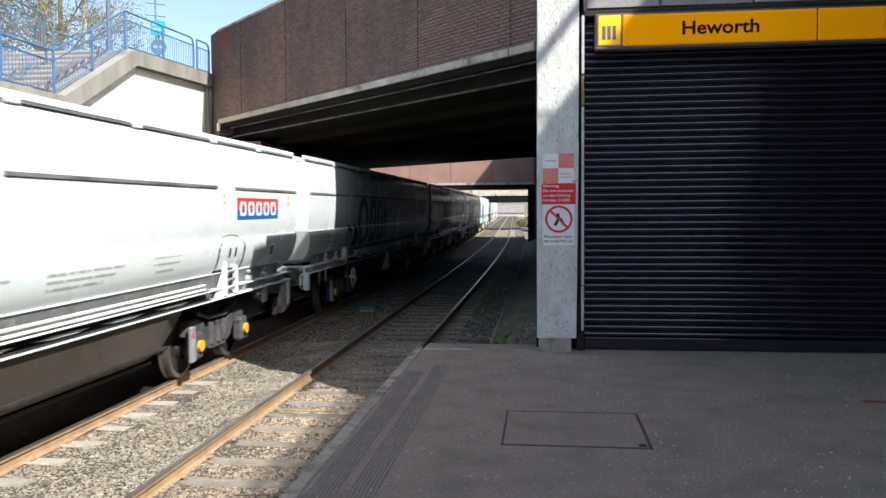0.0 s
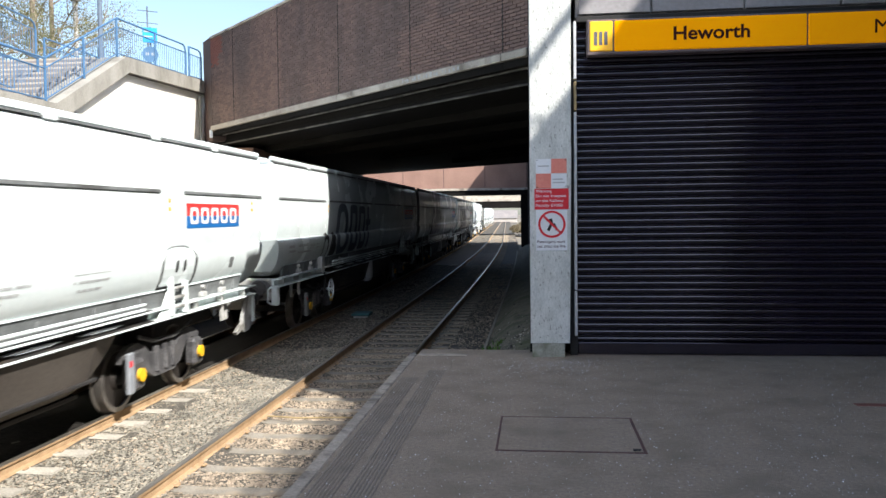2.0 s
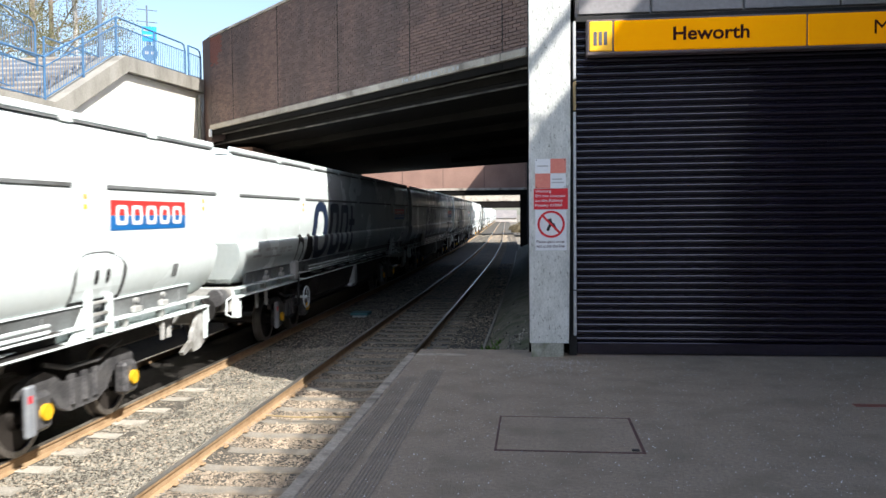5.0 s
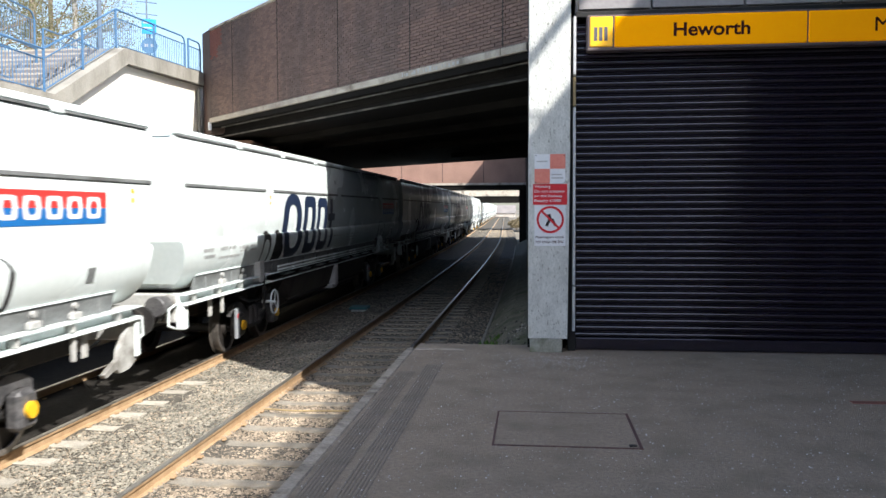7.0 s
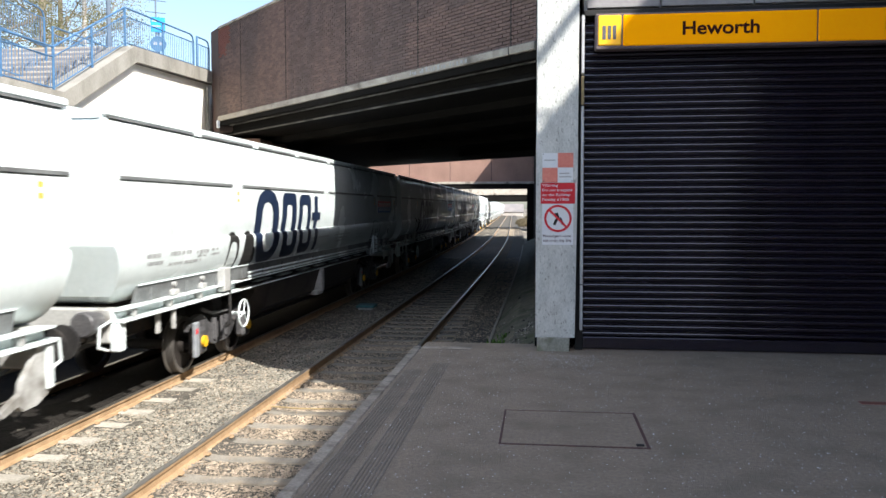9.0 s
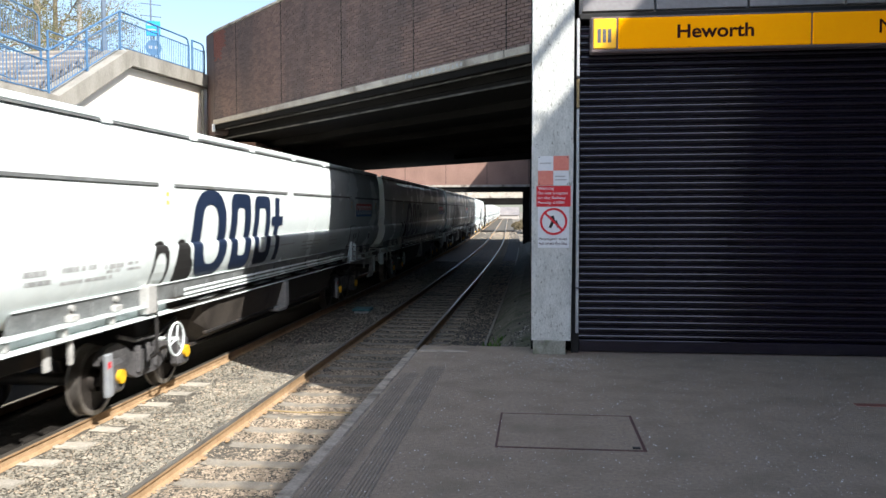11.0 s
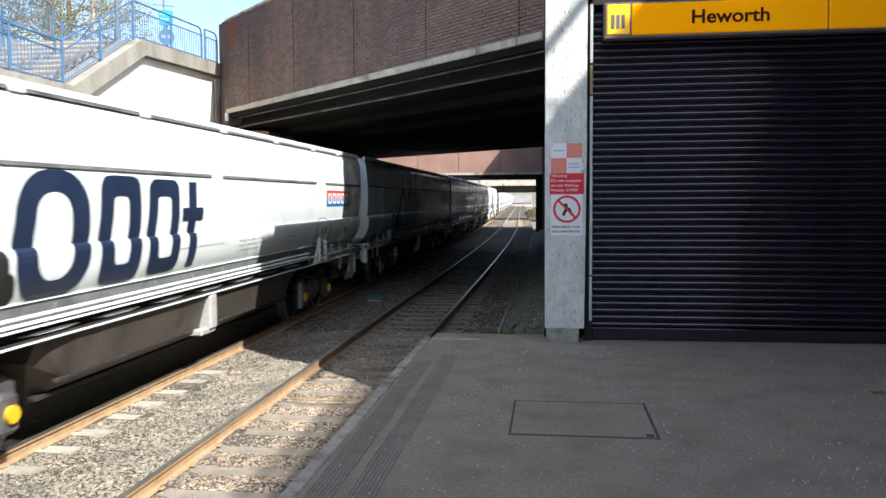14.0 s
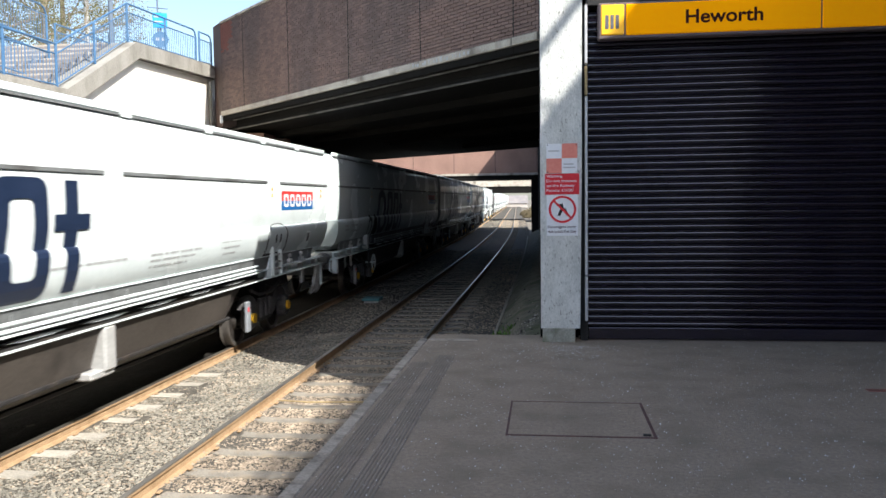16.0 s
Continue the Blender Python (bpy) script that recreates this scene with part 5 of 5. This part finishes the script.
                path_tube(bm, [(s * 1.33, c - 0.45, 1.5), (s * 1.34, c - 0.45, 0.72), (s * 1.25, c - 0.45, 0.66), (s * 1.2, c - 0.2, 0.7)], 0.028, 6)
                part("brake_rod", bm, BOGIE, w)
                part("valve_box", cube(s * 1.20, s * 1.36, c - 0.72, c - 0.46, 1.28, 1.68, 0.015), WAGON_G, w)
            else:
                bm = bmesh.new()
                decal(bm, lambda u: [(0.0, 1 - 0.32 * abs(2 * u - 1) ** 3.5)], c - 0.60, c + 0.60, 1.58, 2.27, 14, 0.004, s)
                rec = part("access_recess", bm, BLACK, w, "dark rounded recess")
                bm = bmesh.new()
                decal(bm, lambda u: [(0.0, 1 - 0.30 * abs(2 * u - 1) ** 3.5)], c - 0.56, c + 0.50, 1.70, 2.255, 14, 0.012, s)
                part("recess_plate", bm, WAGON, rec, "pale plate with two slots")
                for cc in (c - 0.13, c + 0.13):
                    bm = bmesh.new()
                    decal(bm, lambda u: [(0.5 - 0.5 * (1 - abs(2 * u - 1) ** 2.4) ** 0.42, 0.5 + 0.5 * (1 - abs(2 * u - 1) ** 2.4) ** 0.42)], cc - 0.05, cc + 0.05, 1.88, 2.06, 8, 0.016, s)
                    part("slot", bm, BLACK, rec)
                part("ladder_stile", cube(s * 1.30, s * 1.37, c - 0.30, c - 0.20, 1.26, 1.82, 0.01), WAGON, w)
                part("ladder_stile", cube(s * 1.30, s * 1.37, c + 0.18, c + 0.28, 1.26, 1.74, 0.01), WAGON, w)
                for z in (1.36, 1.50, 1.64):
                    part("ladder_rung", cube(s * 1.31, s * 1.36, c - 0.20, c + 0.18, z, z + 0.035, 0.004), WAGON_G, w)
                bm = bmesh.new()
                loft(bm, [[(s * 1.32, c - 0.30, 1.24), (s * 1.32, c - 0.62, 1.24), (s * 1.32, c - 0.30, 1.62)], [(s * 1.29, c - 0.30, 1.24), (s * 1.29, c - 0.62, 1.24), (s * 1.29, c - 0.30, 1.62)]])
                part("gusset", bm, WAGON, w)
            if e > 0:
                bm = bmesh.new()
                decal(bm, solid, 8.17, 8.34, 1.82, 2.0, 2, 0.006, s)
                part("data_plate", bm, WAGON_D, w, "small dark grey data plate")
    # markings
    for s in (1,):
        y0 = -4.87
        sg = s
        for name, a, b, z0, z1, fn, cols in (("navy_ring", 0.0, 1.37, 1.62, 3.02, spans_ring((0.25, 0.16)), 40),
                                             ("navy_frame", 1.55, 2.53, 1.67, 2.99, spans_ring((0.31, 0.18), 6.0), 34),
                                             ("navy_frame", 2.71, 3.62, 1.69, 2.97, spans_ring((0.27, 0.17), 6.0), 34),
                                             ("navy_bar", 3.91, 4.16, 1.71, 2.95, solid, 4)):
            bm = bmesh.new()
            decal(bm, fn, y0 + sg * a, y0 + sg * b, z0, z1, cols, 0.014, s)
            part(name, bm, NAVY, w, "plain navy marking shape")
        bm = bmesh.new()
        decal(bm, solid, y0 + sg * 3.71, y0 + sg * 4.40, 2.40, 2.58, 2, 0.015, s)
        part("navy_bar", bm, NAVY, w, "plain navy marking shape")
        n0 = 6.40
        bm = bmesh.new()
        decal(bm, solid, n0, n0 + sg * 2.17, 2.71, 2.90, 2, 0.004, s)
        lo = part("logo_panel", bm, LOGORED, w, "red upper half of a marking panel")
        bm = bmesh.new()
        decal(bm, solid, n0, n0 + sg * 2.17, 2.52, 2.706, 2, 0.004, s)
        part("logo_panel", bm, LOGOBLUE, w, "blue lower half of a marking panel")
        for k in range(5):
            bm = bmesh.new()
            decal(bm, spans_ring((0.27, 0.2), 5.0), n0 + sg * (0.12 + 0.40 * k), n0 + sg * (0.44 + 0.40 * k), 2.585, 2.84, 16, 0.007, s)
            part("logo_shape", bm, SIGNWHITE, lo, "plain white block")
        # stencilled rows that cannot be read
        rng = random.Random(31)
        for a, b, z, h in ((-8.95, -8.5, 1.90, 0.05), (-7.35, -6.95, 1.93, 0.04), (-6.85, -6.5, 2.0, 0.04), (-6.85, -6.5, 1.93, 0.035), (3.4, 4.2, 2.03, 0.012), (3.4, 4.2, 1.93, 0.03), (3.5, 4.1, 1.83, 0.03), (1.0, 2.6, 1.98, 0.03), (1.0, 2.4, 1.90, 0.03), (1.0, 2.2, 1.82, 0.03), (-1.4, 0.4, 1.98, 0.03), (-9.0, -8.6, 2.0, 0.06), (-8.3, -7.6, 2.0, 0.06), (-7.4, -6.9, 1.98, 0.06), (-8.3, -7.2, 1.86, 0.04)):
            bm = bmesh.new()
            y = a
            while y < b - 0.03:
                step = rng.uniform(0.04, 0.16)
                decal(bm, solid, y, min(y + step, b), z, z + h, 1, 0.004, s)
                y += step + rng.choice((0.015, 0.02, 0.06))
            tagged(part("stencil", bm, STENCIL, w), "illegible grey stencilled writing", kind="stuff")
        for yy in (-5.75, 5.8, 9.2):
            for z in (2.78, 2.90):
                bm = bmesh.new()
                decal(bm, solid, sg * yy, sg * (yy + 0.08), z, z + 0.06, 1, 0.004, s)
                part("yellow_label", bm, YCAP, w)
    # bogies
    for c in (-5.68, 6.33):
        for s in (-1, 1):
            bm = bmesh.new()
            prof = [(-1.25, 0.80), (-1.08, 0.90), (-0.80, 0.93), (-0.62, 0.86), (-0.42, 0.72), (0.42, 0.72), (0.62, 0.86), (0.80, 0.93), (1.08, 0.90), (1.25, 0.80), (1.25, 0.70), (1.0, 0.76), (0.78, 0.72), (0.55, 0.46), (0.30, 0.36), (-0.30, 0.36), (-0.55, 0.46), (-0.78, 0.72), (-1.0, 0.76), (-1.25, 0.70)]
            loft(bm, [[(s * x, c + y, z) for y, z in prof] for x in (0.93, 1.03)])
            part("bogie_frame", bm, BOGIEGREY, w, "grimy cast bogie side frame")
            bm = bmesh.new()
            path_tube(bm, [(s * 1.05, c - 0.85, 1.02), (s * 1.05, c - 0.4, 0.90), (s * 1.05, c + 0.3, 0.88), (s * 1.05, c + 0.9, 1.04)], 0.03, 6)
            part("brake_rigging", bm, BOGIEGREY, w)
            for d in (-0.26, 0.02, 0.26):
                bm = bmesh.new()
                tube(bm, (s * 1.02, c + d, 0.44), (s * 1.02, c + d, 0.80), 0.055, 10)
                part("coil_spring", bm, BOGIEGREY, w)
            for d in (-1.0, 1.0):
                part("axle_box", cube(s * 0.95, s * 1.15, c + d - 0.17, c + d + 0.17, 0.30, 0.74, 0.05), BOGIEGREY, w)
                if d < 0:
                    part("damper_plate", cube(s * 1.10, s * 1.17, c + d - 0.33, c + d - 0.18, 0.30, 0.86, 0.015), DAMPER, w)
                    part("red_tag", cube(s * 1.17, s * 1.175, c + d - 0.32, c + d - 0.25, 0.68, 0.76), SIGNRED, w)
                bm = bmesh.new()
                tube(bm, (s * 1.145, c + d, 0.52), (s * 1.195, c + d, 0.52), 0.094, 16)
                part("axle_cap", bm, YCAP, w, "yellow axle cap")
        part("bolster", cube(-0.98, 0.98, c - 0.22, c + 0.22, 0.55, 1.20, 0.03), BOGIE, w)
        for d in (-1.0, 1.0):
            bm = bmesh.new()
            tube(bm, (-0.96, 0, 0), (0.96, 0, 0), 0.085, 10)
            axle = part("wheelset", bm, BOGIE, w, "steel axle with two wheels")
            axle.matrix_basis = pose(0, c + d, 0.46)
            for s in (-1, 1):
                bm = bmesh.new()
                turned(bm, s, [(0.70, 0.0), (0.70, 0.12), (0.735, 0.15), (0.755, 0.30), (0.735, 0.385), (0.80, 0.385), (0.785, 0.30), (0.79, 0.16), (0.865, 0.145), (0.865, 0.0)])
                part("wheel", bm, WHEEL, axle, "dark dished wheel web", smooth=True)
                bm = bmesh.new()
                turned(bm, s, [(0.70, 0.384), (0.672, 0.40), (0.672, 0.478), (0.685, 0.489), (0.70, 0.484), (0.712, 0.462), (0.832, 0.455), (0.836, 0.45), (0.836, 0.392), (0.828, 0.384)])
                part("tyre", bm, TYRE, axle, "worn bright steel tyre", smooth=True)
    return w


PITCH = 20.553


def run(t):
    """Distance run by the train, in metres, at t seconds."""
    return 13.319 + 19.9726 * t - 0.03431 * t ** 2 - 0.000135 * t ** 3


def on_track(y):
    """Pose of a wagon whose middle is y metres along the far track."""
    a, b = y - 5.8, y + 5.8
    xa, xb = FAR_X + bend(a), FAR_X + bend(b)
    return pose((xa + xb) / 2, y, RAIL_Z, 0, 0, math.degrees(math.atan2(xa - xb, b - a)))


# small unevenness of the run, metres at the half seconds
NUDGE = {0: 0.16, 0.5: -0.05, 1: -0.06, 1.5: -0.26, 2: -0.29, 2.5: 0.13, 3: 0.12, 3.5: -0.07, 6: 0.03, 6.5: -0.08, 7: -0.23, 7.5: -0.25, 8: 0.08,
         8.5: 0.06, 9: -0.08, 11.5: 0.02, 12: -0.2, 12.5: -0.27, 13: -0.37, 13.5: 0.14, 14: -0.03, 14.5: -0.04, 15: -0.05, 15.5: -0.1, 16: 0.42}
TRAIN = []


def build_train():
    trailing, leading = wagon(False), wagon(True)
    spare = [trailing, leading]
    for k in range(-7, 17):
        proto = leading if k in (3, 11, -4) else trailing
        if proto in spare:
            spare.remove(proto)
            ob = proto
        else:
            ob = copy_thing(proto, Matrix.Identity(4))
        TRAIN.append((k, ob))


build_train()


def motions():
    times = [0.5 * i for i in range(33)]
    for k, ob in TRAIN:
        walk(ob, [(t, on_track(run(t) + NUDGE.get(t, 0.0) - PITCH * k - 6.4)) for t in times])
        # wheels of 0.46 m radius roll with the run
        for axle in [c for c in ob.children if c.name.startswith("wheelset")]:
            home = axle.matrix_basis.translation.copy()
            walk(axle, [(i / FPS, pose(*home, -math.degrees(run(i / FPS) / 0.46) % 360.0)) for i in range(16 * FPS + 1)])


motions()
